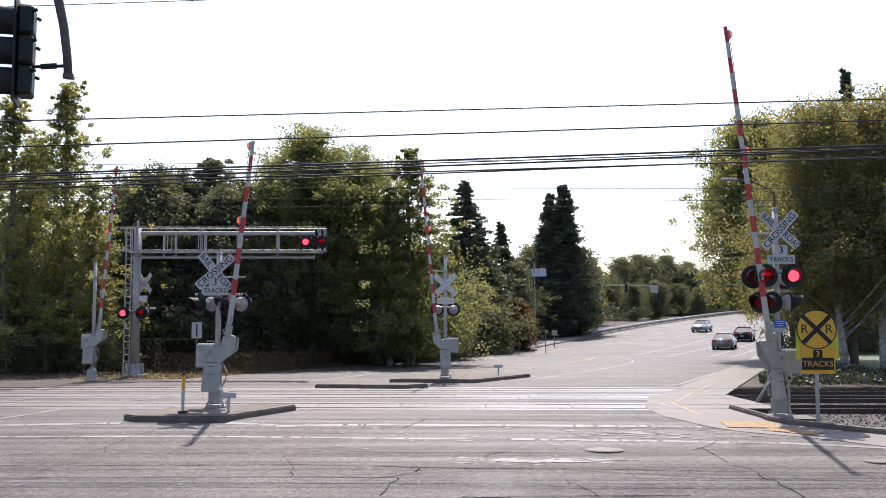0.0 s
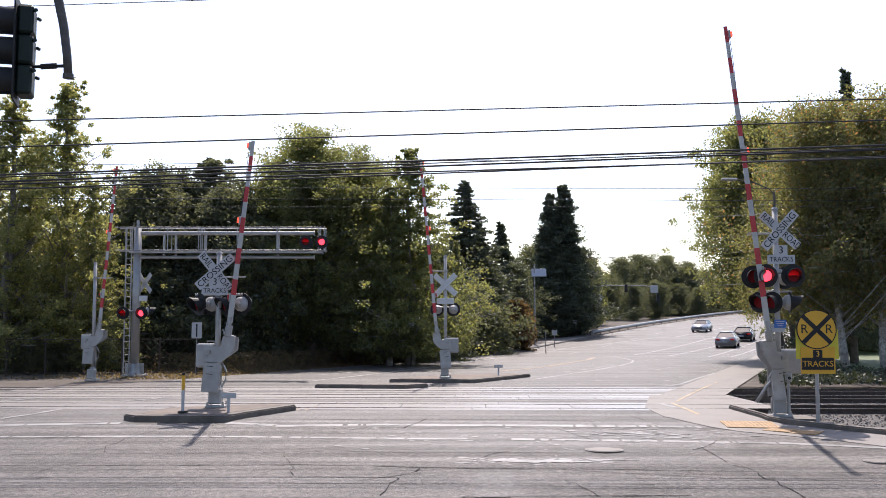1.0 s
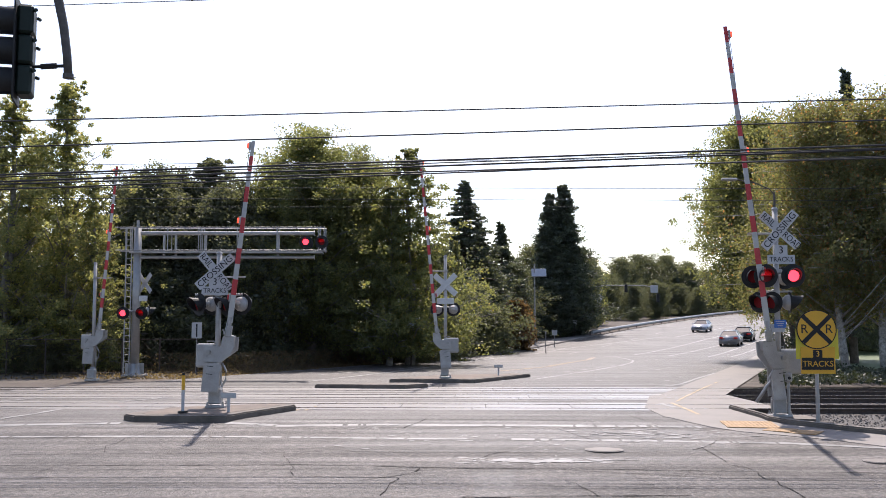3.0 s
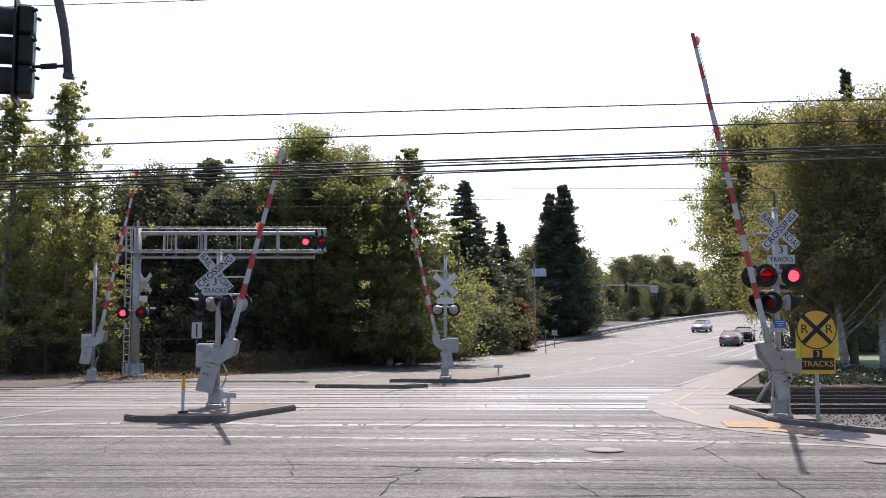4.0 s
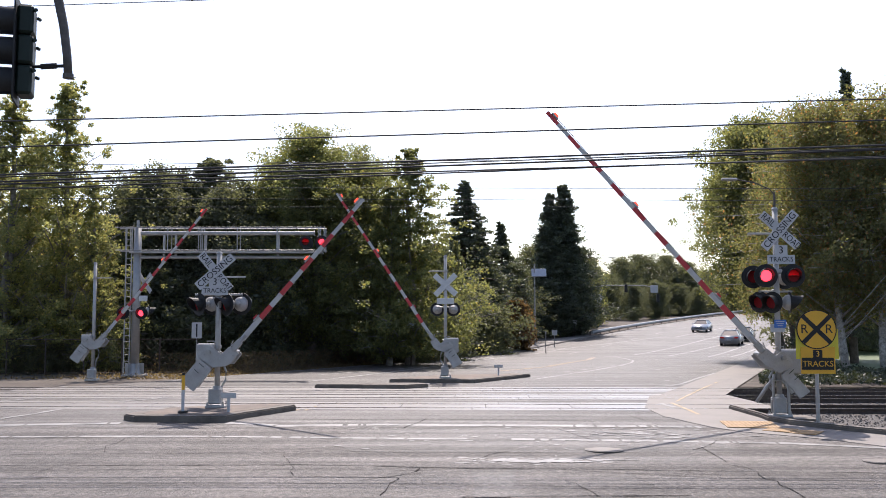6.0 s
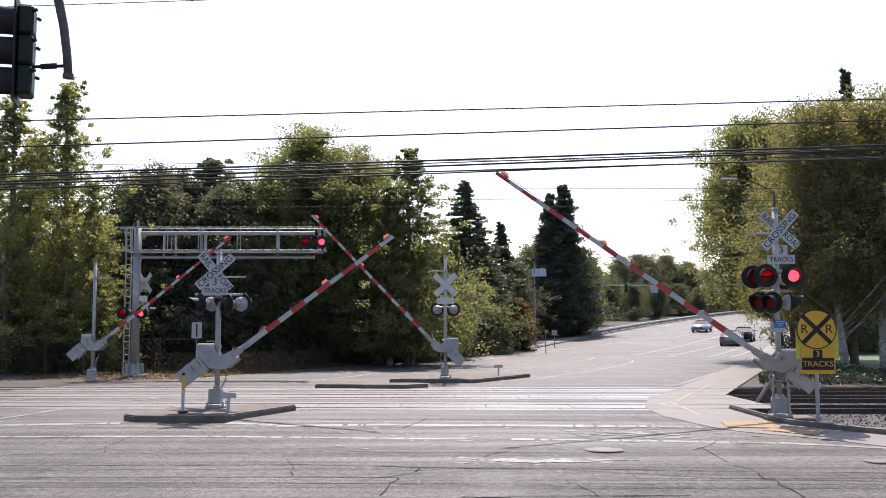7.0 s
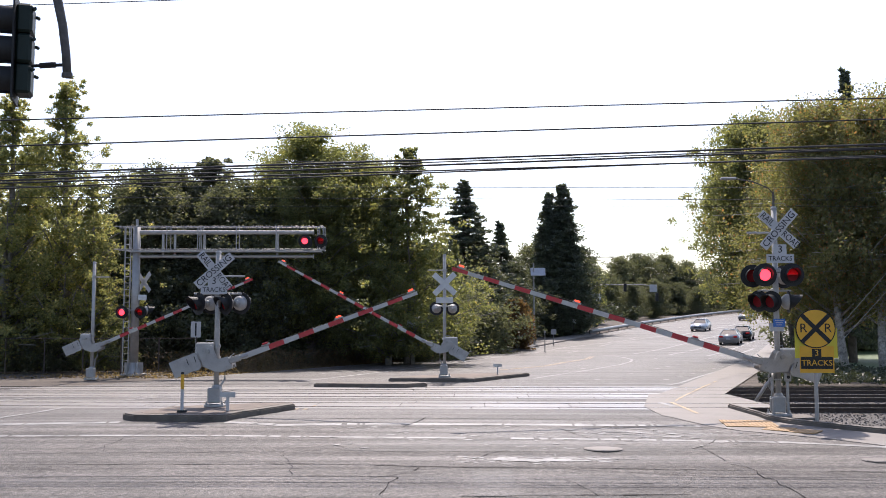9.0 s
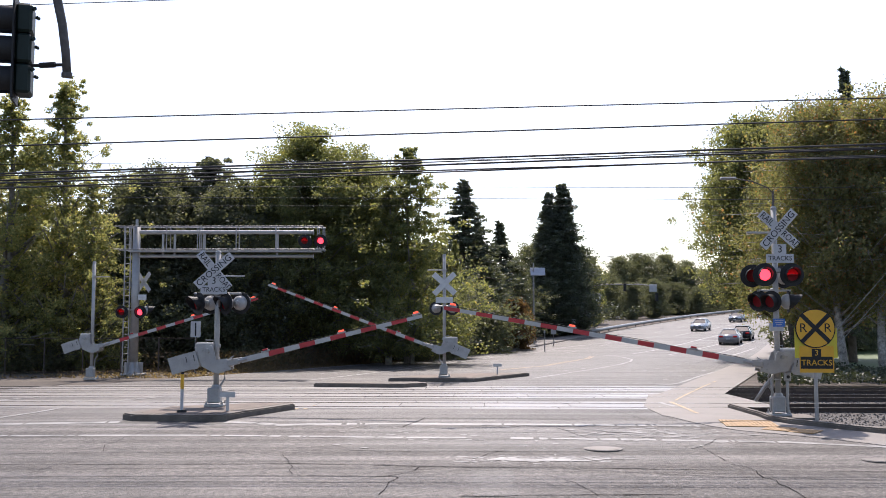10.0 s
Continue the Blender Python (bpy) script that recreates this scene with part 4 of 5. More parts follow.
def signal_head(at):
    """Three stacked lamp sections seen from behind, with deep visors, hung from a bent mast arm."""
    g = thing("traffic_signal", pose(*at, 0, 0, -74), "dark green three-lamp traffic signal hung from a grey mast arm", "traffic signal")
    bm = B()
    prism(bm, [(-0.27, -0.62), (0.27, -0.62), (0.27, 0.62), (-0.27, 0.62)], -0.02, 0.0, "y")
    part("backplate", bm, BLACK, g, "black backplate")
    for k in range(3):
        z = 0.36 - 0.36 * k
        bm = B()
        box(bm, (0, 0.09, z), (0.34, 0.18, 0.345), 0.03)
        sec = part("lamp_section", bm, SIGNAL_GREEN, g, "dark green lamp section")
        for sx in (-1, 1):
            bm = B()
            rod(bm, (0.16 * sx, 0.19, z + 0.1), (0.2 * sx, 0.21, z + 0.1), 0.022, seg=8)
            part("hinge", bm, SIGNAL_GREEN, sec)
        bm = B()
        seg = 18
        for i in range(seg):
            a0, a1 = radians(-60 + 300 * i / seg), radians(-60 + 300 * (i + 1) / seg)
            vs = [bm.verts.new((r * math.cos(a), yy, z + r * math.sin(a))) for r in (0.155, 0.163) for a in (a0, a1) for yy in (-0.02, -0.34)]
            for q in ((0, 1, 3, 2), (4, 6, 7, 5), (1, 5, 7, 3)):
                bm.faces.new([vs[j] for j in q])
        bmesh.ops.remove_doubles(bm, verts=list(bm.verts), dist=0.0005)
        part("visor", bm, BLACK, sec, "deep black visor", smooth=True)
        bm = B()
        rod(bm, (0, -0.03, z), (0, -0.02, z), 0.15, seg=18)
        part("lens", bm, BLACK, sec, "dark unlit lens")
    return g


signal_head((-5.0, 11.4, 5.42))
g = thing("mast_arm", pose(-4.42, 11.4, 5.13), "grey bent steel mast arm of the traffic signal", "mast arm")
bm = B()
pts = [(0.02, 0, 0.02), (-0.0, 0, 0.25), (-0.05, 0, 0.6), (-0.13, 0, 0.95), (-0.35, 0, 1.5), (-0.8, 0, 2.0), (-2.0, 0.1, 2.4), (-5.5, 0.2, 2.7), (-9.0, 0.2, 2.7)]
tube(bm, pts, [0.05, 0.05, 0.052, 0.055, 0.06, 0.065, 0.075, 0.1, 0.12], 12)
part("arm", bm, IRON, g, "curved steel pipe")
bm = B()
rod(bm, (0.02, 0, -0.03), (0.02, 0, 0.02), 0.062, seg=14)
part("end_cap", bm, IRON, g)
bm = B()
rod(bm, (-0.6, 0, 0.1), (-0.0, 0, 0.12), 0.02, seg=8)
rod(bm, (-0.3, 0, 0.11), (-0.12, 0, 0.12), 0.035, seg=8)
part("bracket", bm, BLACK, g, "dark hanging bracket")
bm = B()
tube(bm, [(-9.0, 0.2, 2.75), (-9.0, 0.2, 1.0), (-9.0, 0.2, -5.67)], [0.13, 0.14, 0.17], 14)
part("pole", bm, STEEL, g, "round steel pole")


def marker(x, y, z, kind):
    if kind == "delineator":
        g = thing("delineator_post", pose(x, y, z), "white flexible post with a yellow reflective top", "delineator")
        bm = B()
        rod(bm, (0, 0, 0), (0, 0, 0.55), 0.04, seg=12)
        part("tube", bm, SIGN_W, g, "white plastic tube", smooth=False)
        bm = B()
        rod(bm, (0, 0, 0.55), (0, 0, 0.9), 0.043, seg=12)
        part("band", bm, SIGN_Y, g, "amber reflective band")
        bm = B()
        rod(bm, (0, 0, 0.9), (0, 0, 0.96), 0.04, seg=12)
        part("cap", bm, BLACK, g, "black cap")
        bm = B()
        rod(bm, (0, 0, 0), (0, 0, 0.04), 0.12, seg=14)
        part("foot", bm, BLACK, g, "round black rubber foot")
    else:
        g = thing("marker_post", pose(x, y, z), "short white post with a small reflector board", "marker post")
        bm = B()
        box(bm, (0, 0, 0.18), (0.07, 0.05, 0.36), 0.008)
        part("post", bm, SIGN_W, g)
        bm = B()
        box(bm, (0, -0.035, 0.4), (0.38, 0.02, 0.13), 0.006)
        bd = part("board", bm, SIGN_W, g, "small white board")
        for k in range(3):
            bm = B()
            box(bm, (-0.12 + 0.12 * k, -0.048, 0.4), (0.07, 0.006, 0.07), 0.002)
            part("reflector", bm, SIGN_BACK, bd, "grey square reflector")
    return g


marker(-6.32, 24.25, 0.155, "delineator")
marker(-5.25, 24.45, 0.155, "board")
marker(2.45, 44.0, 0.155, "board")


def post_sign(x, y, h, w, hh, face, label, lean=0.0, bars=0):
    z = rise(x, y) - 0.03
    g = thing("post_sign", pose(x, y, z, 0, lean, 0), label, "road sign")
    bm = B()
    rod(bm, (0, 0, 0), (0, 0, h), 0.04, seg=8)
    part("post", bm, RUST if face is None else STEEL, g)
    bm = B()
    box(bm, (0, -0.05, h - hh / 2), (w, 0.014, hh), 0.004)
    bd = part("board", bm, face or SIGN_BACK, g)
    for k in range(bars):
        bm = B()
        box(bm, (0, -0.06, h - hh / 2), (0.07, 0.006, hh * 0.85))
        part("bar", bm, BLACK, bd)
    return g


post_sign(-12.15, 49.0, 2.55, 0.5, 0.78, SIGN_W, "white sign with a dark upright bar on a post", bars=1)
post_sign(-1.95, 60.5, 2.9, 0.62, 0.62, None, "back of a sign on a leaning wooden post", 2.0)
post_sign(8.9, 86, 1.9, 0.12, 0.2, SIGN_W, "thin grey post at the verge")
post_sign(10.9, 97, 1.7, 0.5, 0.5, SIGN_W, "small white sign at the verge")
post_sign(14.9, 120, 2.5, 1.3, 0.3, SIGN_W, "street name sign on a post")
post_sign(15.4, 116, 2.0, 0.5, 0.5, None, "back of a square sign on a post")

# pole with a solar panel
g = thing("solar_pole", pose(9.35, 101.0, rise(9.35, 101.0)), "tall grey pole with a solar panel and antenna", "pole")
bm = B()
rod(bm, (0, 0, -0.1), (0, 0, 8.3), 0.1, 0.07, seg=12)
part("pole", bm, STEEL, g)
bm = B()
box(bm, (0.45, 0, 7.4), (1.5, 0.06, 1.0), 0.01, rot=Matrix.Rotation(radians(-35), 4, 'X'))
part("solar_panel", bm, SIGN_BACK, g, "grey tilted solar panel")

# far traffic signal on a curved mast arm
g = thing("traffic_signal", pose(18.8, 134, rise(18.8, 134)), "far traffic signal on a long curved mast arm", "traffic signal")
bm = B()
rod(bm, (0, 0, -0.1), (0, 0, 5.2), 0.13, 0.1, seg=10)
part("pole", bm, STEEL, g)
bm = B()
tube(bm, [(0, 0, 4.9), (0.6, 0, 5.3), (1.8, 0, 5.8), (3.2, 0, 6.0), (8.5, 0, 6.0), (9.5, 0, 5.75), (10.2, 0, 5.1)], [0.1, 0.1, 0.09, 0.08, 0.07, 0.06, 0.05], 8)
part("mast_arm", bm, STEEL, g, "curved grey mast arm")
bm = B()
box(bm, (1.7, -0.05, 4.2), (2.0, 0.05, 1.1), 0.02)
part("street_sign", bm, SIGN_BACK, g, "back of a large sign board")
bm = B()
box(bm, (9.8, -0.1, 5.5), (1.0, 0.05, 1.0), 0.02)
part("sign_board", bm, SIGN_W, g, "square white sign board")
for xx, zz in ((6.0, 5.6), (10.3, 4.3)):
    bm = B()
    box(bm, (xx, 0, zz), (0.4, 0.3, 1.1), 0.04)
    part("signal_head", bm, BLACK, g, "black signal head")
bm = B()
tube(bm, [(0, 0, 5.2), (0.1, 0, 9.3), (1.2, 0, 9.7), (4.2, 0, 9.75)], 0.06, 8)
box(bm, (4.2, 0, 9.75), (0.8, 0.3, 0.14), 0.03)
part("lamp_arm", bm, STEEL, g, "street lamp arm")

# street lamp among the trees
g = thing("street_lamp", pose(14.85, 44.0, 0), "grey street lamp with a long arm among the trees", "street lamp")
bm = B()
rod(bm, (0, 0, -0.2), (0, 0, 8.3), 0.08, 0.05, seg=12)
part("pole", bm, IRON, g)
bm = B()
tube(bm, [(0, 0, 8.2), (-0.2, 0, 8.45), (-0.9, 0, 8.75), (-1.7, 0, 8.88)], 0.028, 8)
part("arm", bm, IRON, g)
bm = B()
box(bm, (-2.0, 0, 8.89), (0.7, 0.26, 0.12), 0.04)
part("luminaire", bm, STEEL, g, "flat grey lamp head")

# guard rail along the ramp
g = thing("guard_rail", pose(0, 0, 0), "grey steel guard rail along the ramp", "guard rail")
rows_y = steps(118, 236, 30)
bm = B()
tube(bm, [(along(-12.6, y), y, rise(along(-12.6, y), y) + 0.42) for y in rows_y], 0.22, 6)
part("beam", bm, STEEL, g, "steel beam")
for y in rows_y:
    bm = B()
    x = along(-12.75, y)
    box(bm, (x, y, rise(x, y) + 0.3), (0.12, 0.12, 0.62))
    part("post", bm, TIE, g)


# ---- wires ----
def wire(x0, z0, x1, z1, y, r, sag=0.0):
    bm = B()
    n = 24
    k = (z1 - z0) / (x1 - x0)
    pts = []
    for i in range(n + 1):
        x = -40 + 80 * i / n
        pts.append((x, y + 0.02 * x, z0 + k * (x - x0) - sag * (1 - (x / 40.0) ** 2)))
    tube(bm, pts, r, 6)
    return tagged(part("overhead_wire", bm, WIRE), "black overhead cable strung along the street", "wire", "overhead wires")


def from_edges(ya, yb, y, r, sag=0.0):
    """A wire by its heights where it leaves the view on both sides."""
    h = 0.448 * y
    f = 1750.0
    wire(-h, 2.16 + (584 - ya) * y / f, h, 2.16 + (584 - yb) * y / f, y, r, sag)


for ya, yb, y, r, sag in ((210, 163, 20, 0.014, 0.05), (256, 201, 20, 0.016, 0.06), (305, 246, 20.5, 0.022, 0.07), (308, 251, 20.6, 0.014, 0.08), (318, 255, 20.8, 0.022, 0.06),
                          (321, 269, 21.0, 0.018, 0.08), (332, 268, 21.2, 0.017, 0.06), (294, 272, 46, 0.013, 0.0), (333, 331, 46, 0.014, 0.0), (352, 353, 46, 0.014, 0.0), (368, 364, 46, 0.014, 0.0), (6, -60, 14, 0.006, 0.0)):
    from_edges(ya, yb, y, r, sag)


for off in (0.0, 0.6):
    bm = B()
    rod(bm, (16.3 + off, 46.0, -0.1), (30.0 + off, 46.0, 15.0 - off), 0.014, seg=6)
    tagged(part("guy_wire", bm, STEEL), "thin slanting steel guy wire before the trees", "wire", "guy wires")


# ---- cars ----
def car(name_label, paint_rgb, m):
    paint = material("car_paint", paint_rgb, 0.25, 0.35, vary=0.06, scale=2, bump=0, spec=0.6)
    g = thing("car", m, name_label, "car", "cars on the road")
    W, L = 0.91, 2.35
    prof = [(-L, 0.32), (-L + 0.06, 0.72), (-L + 0.2, 0.98), (-1.55, 1.04), (1.0, 0.98), (1.9, 0.84), (L - 0.06, 0.66), (L, 0.42), (L - 0.12, 0.24), (-L + 0.15, 0.24)]
    bm = B()
    prism(bm, prof, -W, W, "x")
    bmesh.ops.bevel(bm, geom=list(bm.edges), offset=0.09, segments=3, affect='EDGES')
    body = part("body", bm, paint, g, smooth=True)
    bm = B()
    lo = [(-W + 0.1, -1.95, 1.0), (W - 0.1, -1.95, 1.0), (W - 0.1, 1.05, 0.96), (-W + 0.1, 1.05, 0.96)]
    hi = [(-W + 0.32, -1.1, 1.42), (W - 0.32, -1.1, 1.42), (W - 0.32, 0.25, 1.42), (-W + 0.32, 0.25, 1.42)]
    vl, vh = [bm.verts.new(v) for v in lo], [bm.verts.new(v) for v in hi]
    for i in range(4):
        bm.faces.new((vl[i], vl[(i + 1) % 4], vh[(i + 1) % 4], vh[i]))
    bm.faces.new(vh)
    bm.faces.new(vl[::-1])
    part("windows", bm, GLASS, g, "dark car windows")
    bm = B()
    prism(bm, [(-W + 0.31, -1.14), (W - 0.31, -1.14), (W - 0.33, 0.3), (-W + 0.33, 0.3)], 1.415, 1.46)
    bmesh.ops.bevel(bm, geom=list(bm.edges), offset=0.02, segments=2, affect='EDGES')
    part("roof", bm, paint, g, smooth=True)
    for sx in (-1, 1):
        for a, b in (((-W + 0.1, 1.05, 0.97), (-W + 0.33, 0.27, 1.43)), ((-W + 0.1, -1.95, 1.0), (-W + 0.33, -1.12, 1.43)), ((-W + 0.1, -0.4, 0.99), (-W + 0.32, -0.45, 1.43))):
            bm = B()
            rod(bm, (sx * -a[0], a[1], a[2]), (sx * -b[0], b[1], b[2]), 0.035, seg=6)
            part("pillar", bm, paint, g)
        bm = B()
        box(bm, (sx * (W + 0.08), 0.75, 1.0), (0.2, 0.12, 0.13), 0.04)
        part("mirror", bm, paint, g)
        bm = B()
        box(bm, (sx * 0.62, L - 0.1, 0.68), (0.42, 0.18, 0.13), 0.03)
        part("headlight", bm, LAMP_CLEAR, g, "clear headlight")
        bm = B()
        box(bm, (sx * 0.66, -L + 0.06, 0.82), (0.36, 0.14, 0.15), 0.03)
        part("tail_light", bm, TAIL, g, "red tail light")
        for yy in (-1.4, 1.42):
            bm = B()
            rod(bm, (sx * (W - 0.2), yy, 0.32), (sx * (W + 0.01), yy, 0.32), 0.32, seg=20)
            wh = part("wheel", bm, RUBBER, g, "black tyre")
            bm = B()
            rod(bm, (sx * (W + 0.0), yy, 0.32), (sx * (W + 0.02), yy, 0.32), 0.2, seg=16)
            part("rim", bm, CHROME, wh, "alloy rim")
    for yy, z in ((L + 0.0, 0.42), (-L - 0.0, 0.6)):
        bm = B()
        box(bm, (0, yy, z), (0.36, 0.03, 0.14), 0.004)
        part("plate", bm, SIGN_W, g, "pale plate")
    bm = B()
    box(bm, (0, L - 0.01, 0.56), (0.9, 0.08, 0.13), 0.02)
    part("grille", bm, BLACK, g)
    return g


def on_road(u, y, towards=False):
    x = along(u, y)
    z = rise(x, y)
    d = 1.0
    x2, y2 = along(u, y + d), y + d
    pitch = math.degrees(math.atan2(rise(x2, y2) - z, math.hypot(x2 - x, d)))
    yaw = -math.degrees(math.atan2(x2 - x, d))
    return pose(x, y, z, pitch, 0, yaw) if not towards else pose(x, y, z, -pitch, 0, yaw + 180)


car_a = car("silver sedan rolling up the ramp into the queue", (0.36, 0.365, 0.37), on_road(7.1, 91))
car_b = car("black sedan waiting on the ramp", (0.012, 0.012, 0.014), on_road(7.6, 103.2))
car_c = car("pale silver sedan facing down the ramp", (0.45, 0.46, 0.47), on_road(-0.6, 123.8, True))
car_d = car("dark grey sedan coming down the ramp", (0.2, 0.21, 0.22), on_road(-0.7, 210, True))
car_e = car("light sedan following down the ramp", (0.5, 0.5, 0.5), on_road(-0.7, 226, True))
car_p = car("white car parked beyond the lawn", (0.7, 0.7, 0.7), pose(39.6, 90.0, rise(39.6, 90.0) - 0.02, 0, 0, 95))

# ---- fence at the far verge ----
g = thing("fence", pose(0, 0, 0), "chain-link fence with dark posts before the trees", "fence")
for i in range(9):
    x = -26 + i * 1.75
    bm = B()
    rod(bm, (x, 46.5 + 0.25 * i, -0.1), (x, 46.5 + 0.25 * i, 1.75), 0.035, seg=8)
    part("post", bm, RUST, g)
bm = B()
for z in (0.1, 1.7):
    tube(bm, [(-26, 46.5, z), (-12, 48.5, z)], 0.02, 6)
part("rail", bm, RUST, g)
bm = B()
for i in range(46):
    for dx in (-1.6, 1.6):
        x0 = -26 + i * 0.3
        x1 = min(max(x0 + dx, -26), -12)
        zt = 1.65 * abs(x1 - x0) / 1.6
        tube(bm, [(x0, 46.5 + (x0 + 26) / 7, 0.08), (x1, 46.5 + (x1 + 26) / 7, 0.08 + zt)], 0.004, 3)
tagged(part("mesh", bm, RUST, g, "thin wire mesh"), kind="stuff")


# ---- trees ----
def outline(kind, q):
    """Half-width of a crown at the height q from its foot (0) to its top (1)."""
    if kind == "round":
        return math.sin(math.pi * min(1.0, 0.2 + 0.78 * q)) ** 0.6
    if kind == "poplar":
        return min(1.0, 1.15 * (1 - q) ** 0.85 * (0.65 + 0.5 * math.sin(math.pi * (0.15 + 0.7 * q)))) + 0.02
    if kind == "weeping":
        return math.sin(math.pi * min(1.0, 0.3 + 0.68 * q)) ** 0.5
    if kind == "spire":
        return 0.03 + 0.97 * min(1.0, (1 - q) / 0.8) ** 0.9
    return 1.0 - 0.97 * q


def tree(seed, kind, h, r, clear, limbs, per_limb, leaves, sigma, leaf, leaf_mat, bark, label, trunk_r=None, name="tree", stretch=1.4, lean=0.0):
    """A tapered trunk, limbs that spread from it, and clumps of leaves along each limb, so that gaps stay between them."""
    rng = np.random.default_rng(seed)
    g = thing(name, Matrix(), label, "tree" if name == "tree" else "shrub")
    tr = trunk_r or h * 0.016

    def stem(q):
        return Vector((lean * q + 0.15 * math.sin(q * 5 + seed) * min(1, 4 * q), 0.15 * math.cos(q * 4 + seed * 2) * min(1, 4 * q), h * q))
    bm = B()
    tube(bm, [stem(-0.03)] + [stem(i / 9 * 0.95) for i in range(1, 10)], [tr * (1.25 - 1.17 * i / 9) + 0.012 for i in range(10)], 9)
    part("trunk", bm, bark, g, "tapered bark-covered trunk")
    bm = B()
    clumps, grow_to = [], []
    for i in range(limbs):
        q = (i + rng.uniform(0, 1)) / limbs
        q = q ** (0.85 if kind in ("round", "weeping") else 1.35 if kind == "poplar" else 1.0)
        a = i * 2.39996 + rng.uniform(-0.4, 0.4)
        reach = r * outline(kind, q) * (1 + 0.16 * math.sin(3 * a + seed) + 0.14 * math.sin(9 * q + seed)) * (rng.uniform(0.55, 1.15) if kind != "cone" else rng.uniform(0.55, 1.12))
        end = Vector((reach * math.cos(a), reach * math.sin(a), h * (clear + (1 - clear) * q)))
        end.x += lean * q
        if kind != "cone":
            end.z += h * rng.uniform(-0.03, 0.07) * (0.3 + 0.7 * q) * (0.3 if kind in ("poplar", "spire") else 1.0)
        z0 = {"cone": end.z + 0.16 * reach, "poplar": end.z - 0.9 * reach, "spire": end.z - 0.7 * reach}.get(kind, end.z - 0.5 * reach)
        z0 = min(max(z0, h * clear * 0.5 + 0.1), h * 0.93)
        s = stem(z0 / h)
        mid = s.lerp(end, 0.55) + Vector((0, 0, 0.1 * reach * (1 if kind != "cone" else 0.3)))
        if kind == "weeping":
            end.z -= 0.15 * reach
        rr = max(0.014, tr * 0.4 * (1 - 0.8 * q))
        tube(bm, [s, mid, end], [rr, rr * 0.55, rr * 0.15], 4)
        for k in range(per_limb):
            f = rng.uniform(0.22 if kind != "cone" else 0.1, 1.04)
            p = (s.lerp(mid, f / 0.55) if f < 0.55 else mid.lerp(end, (f - 0.55) / 0.45))
            grow_to.append(0.3 + 0.7 * (1 - q) if kind in ("cone", "poplar") else 0.22 + 0.78 * min(1.0, 1.6 * (1 - q)) if kind == "spire" else 1.0)
            spread = {"cone": 0.11, "weeping": 0.12}.get(kind, 0.16) * reach * f + {"cone": 0.05, "poplar": 0.22}.get(kind, 0.12)
            clumps.append((p.x + rng.normal() * spread, p.y + rng.normal() * spread, p.z + rng.normal() * spread * (0.7 if kind != "cone" else 0.7)))
    part("branchwork", bm, bark, g, "spreading limbs")
    c = np.array(clumps)
    n = len(c)
    size = rng.uniform(0.5, 1.35, n) * sigma * np.array(grow_to)
    flat = {"weeping": 1.25, "cone": 0.45}.get(kind, 0.75)
    off = np.clip(rng.normal(size=(n, leaves, 3)), -1.45, 1.45) * size[:, None, None] * np.array([1, 1, flat])
    pts = (c[:, None, :] + off).reshape(-1, 3)
    pts[:, 2] = np.maximum(pts[:, 2], 0.1)
    o = new("crown", leaves_mesh("crown", pts, leaf, leaf_mat, rng, stretch))
    o.parent = g
    return g


def plant(proto, x, y, turn=0.0, size=1.0, used=[]):
    m = pose(x, y, rise(x, y) - 0.05, 0, 0, turn)
    if proto in used:
        o = copy_thing(proto, m)
    else:
        used.append(proto)
        o = proto
        o.matrix_basis = m
    o.scale = (size, size, size)
    return o


def spot(px, d):
    """Where a line of sight at that bearing meets the distance d."""
    return (px - 784) / 1750 * d, d


def tall(top, d):
    return 2.16 + (584 - top) * d / 1750


def grow(proto, h0, px, top, d, turn=0.0, wide=1.0):
    x, y = spot(px, d)
    s = (tall(top, d) - rise(x, y)) / h0
    o = plant(proto, x, y, turn, s)
    o.scale = (s * wide, s * wide, s)
    return o


POPLAR_A = tree(11, "poplar", 15, 3.9, 0.08, 92, 10, 58, 0.27, 0.044, LEAF_POPLAR, BARK_PALE, "tall slender poplar with sparse yellow-green leaves")
POPLAR_B = tree(12, "poplar", 13, 3.4, 0.05, 70, 9, 58, 0.28, 0.044, LEAF_POPLAR, BARK_PALE, "slender poplar with yellowing leaves beside the road")
DARK_A = tree(21, "round", 11, 3.2, 0.06, 80, 9, 52, 0.3, 0.054, LEAF_DARK, BARK, "dark evergreen tree with a dense uneven crown")
DARK_B = tree(22, "poplar", 12, 4.0, 0.05, 96, 9, 52, 0.29, 0.054, LEAF_DARK, BARK, "dark evergreen tree with a pointed crown")
PLANE_A = tree(31, "round", 15, 4.8, 0.16, 120, 12, 62, 0.33, 0.054, LEAF_MAPLE, BARK_PALE, "big broad-leaved tree with a green and yellow crown")
PLANE_B = tree(32, "poplar", 14, 4.2, 0.1, 84, 10, 58, 0.32, 0.054, LEAF_MAPLE, BARK_PALE, "tall leafy tree with an open top")
PINE_A = tree(41, "cone", 16, 4.9, 0.05, 130, 10, 30, 0.26, 0.055, LEAF_PINE, BARK, "dark pointed conifer with drooping branches", stretch=2.4)
SPIRE_A = tree(42, "spire", 16, 2.6, 0.04, 120, 8, 34, 0.36, 0.075, LEAF_PINE, BARK, "dense dark evergreen with a narrow pointed crown")
FAR_A = tree(51, "round", 14, 5.8, 0.03, 66, 11, 44, 0.6, 0.1, LEAF_DARK, BARK, "distant dark green tree beside the ramp")
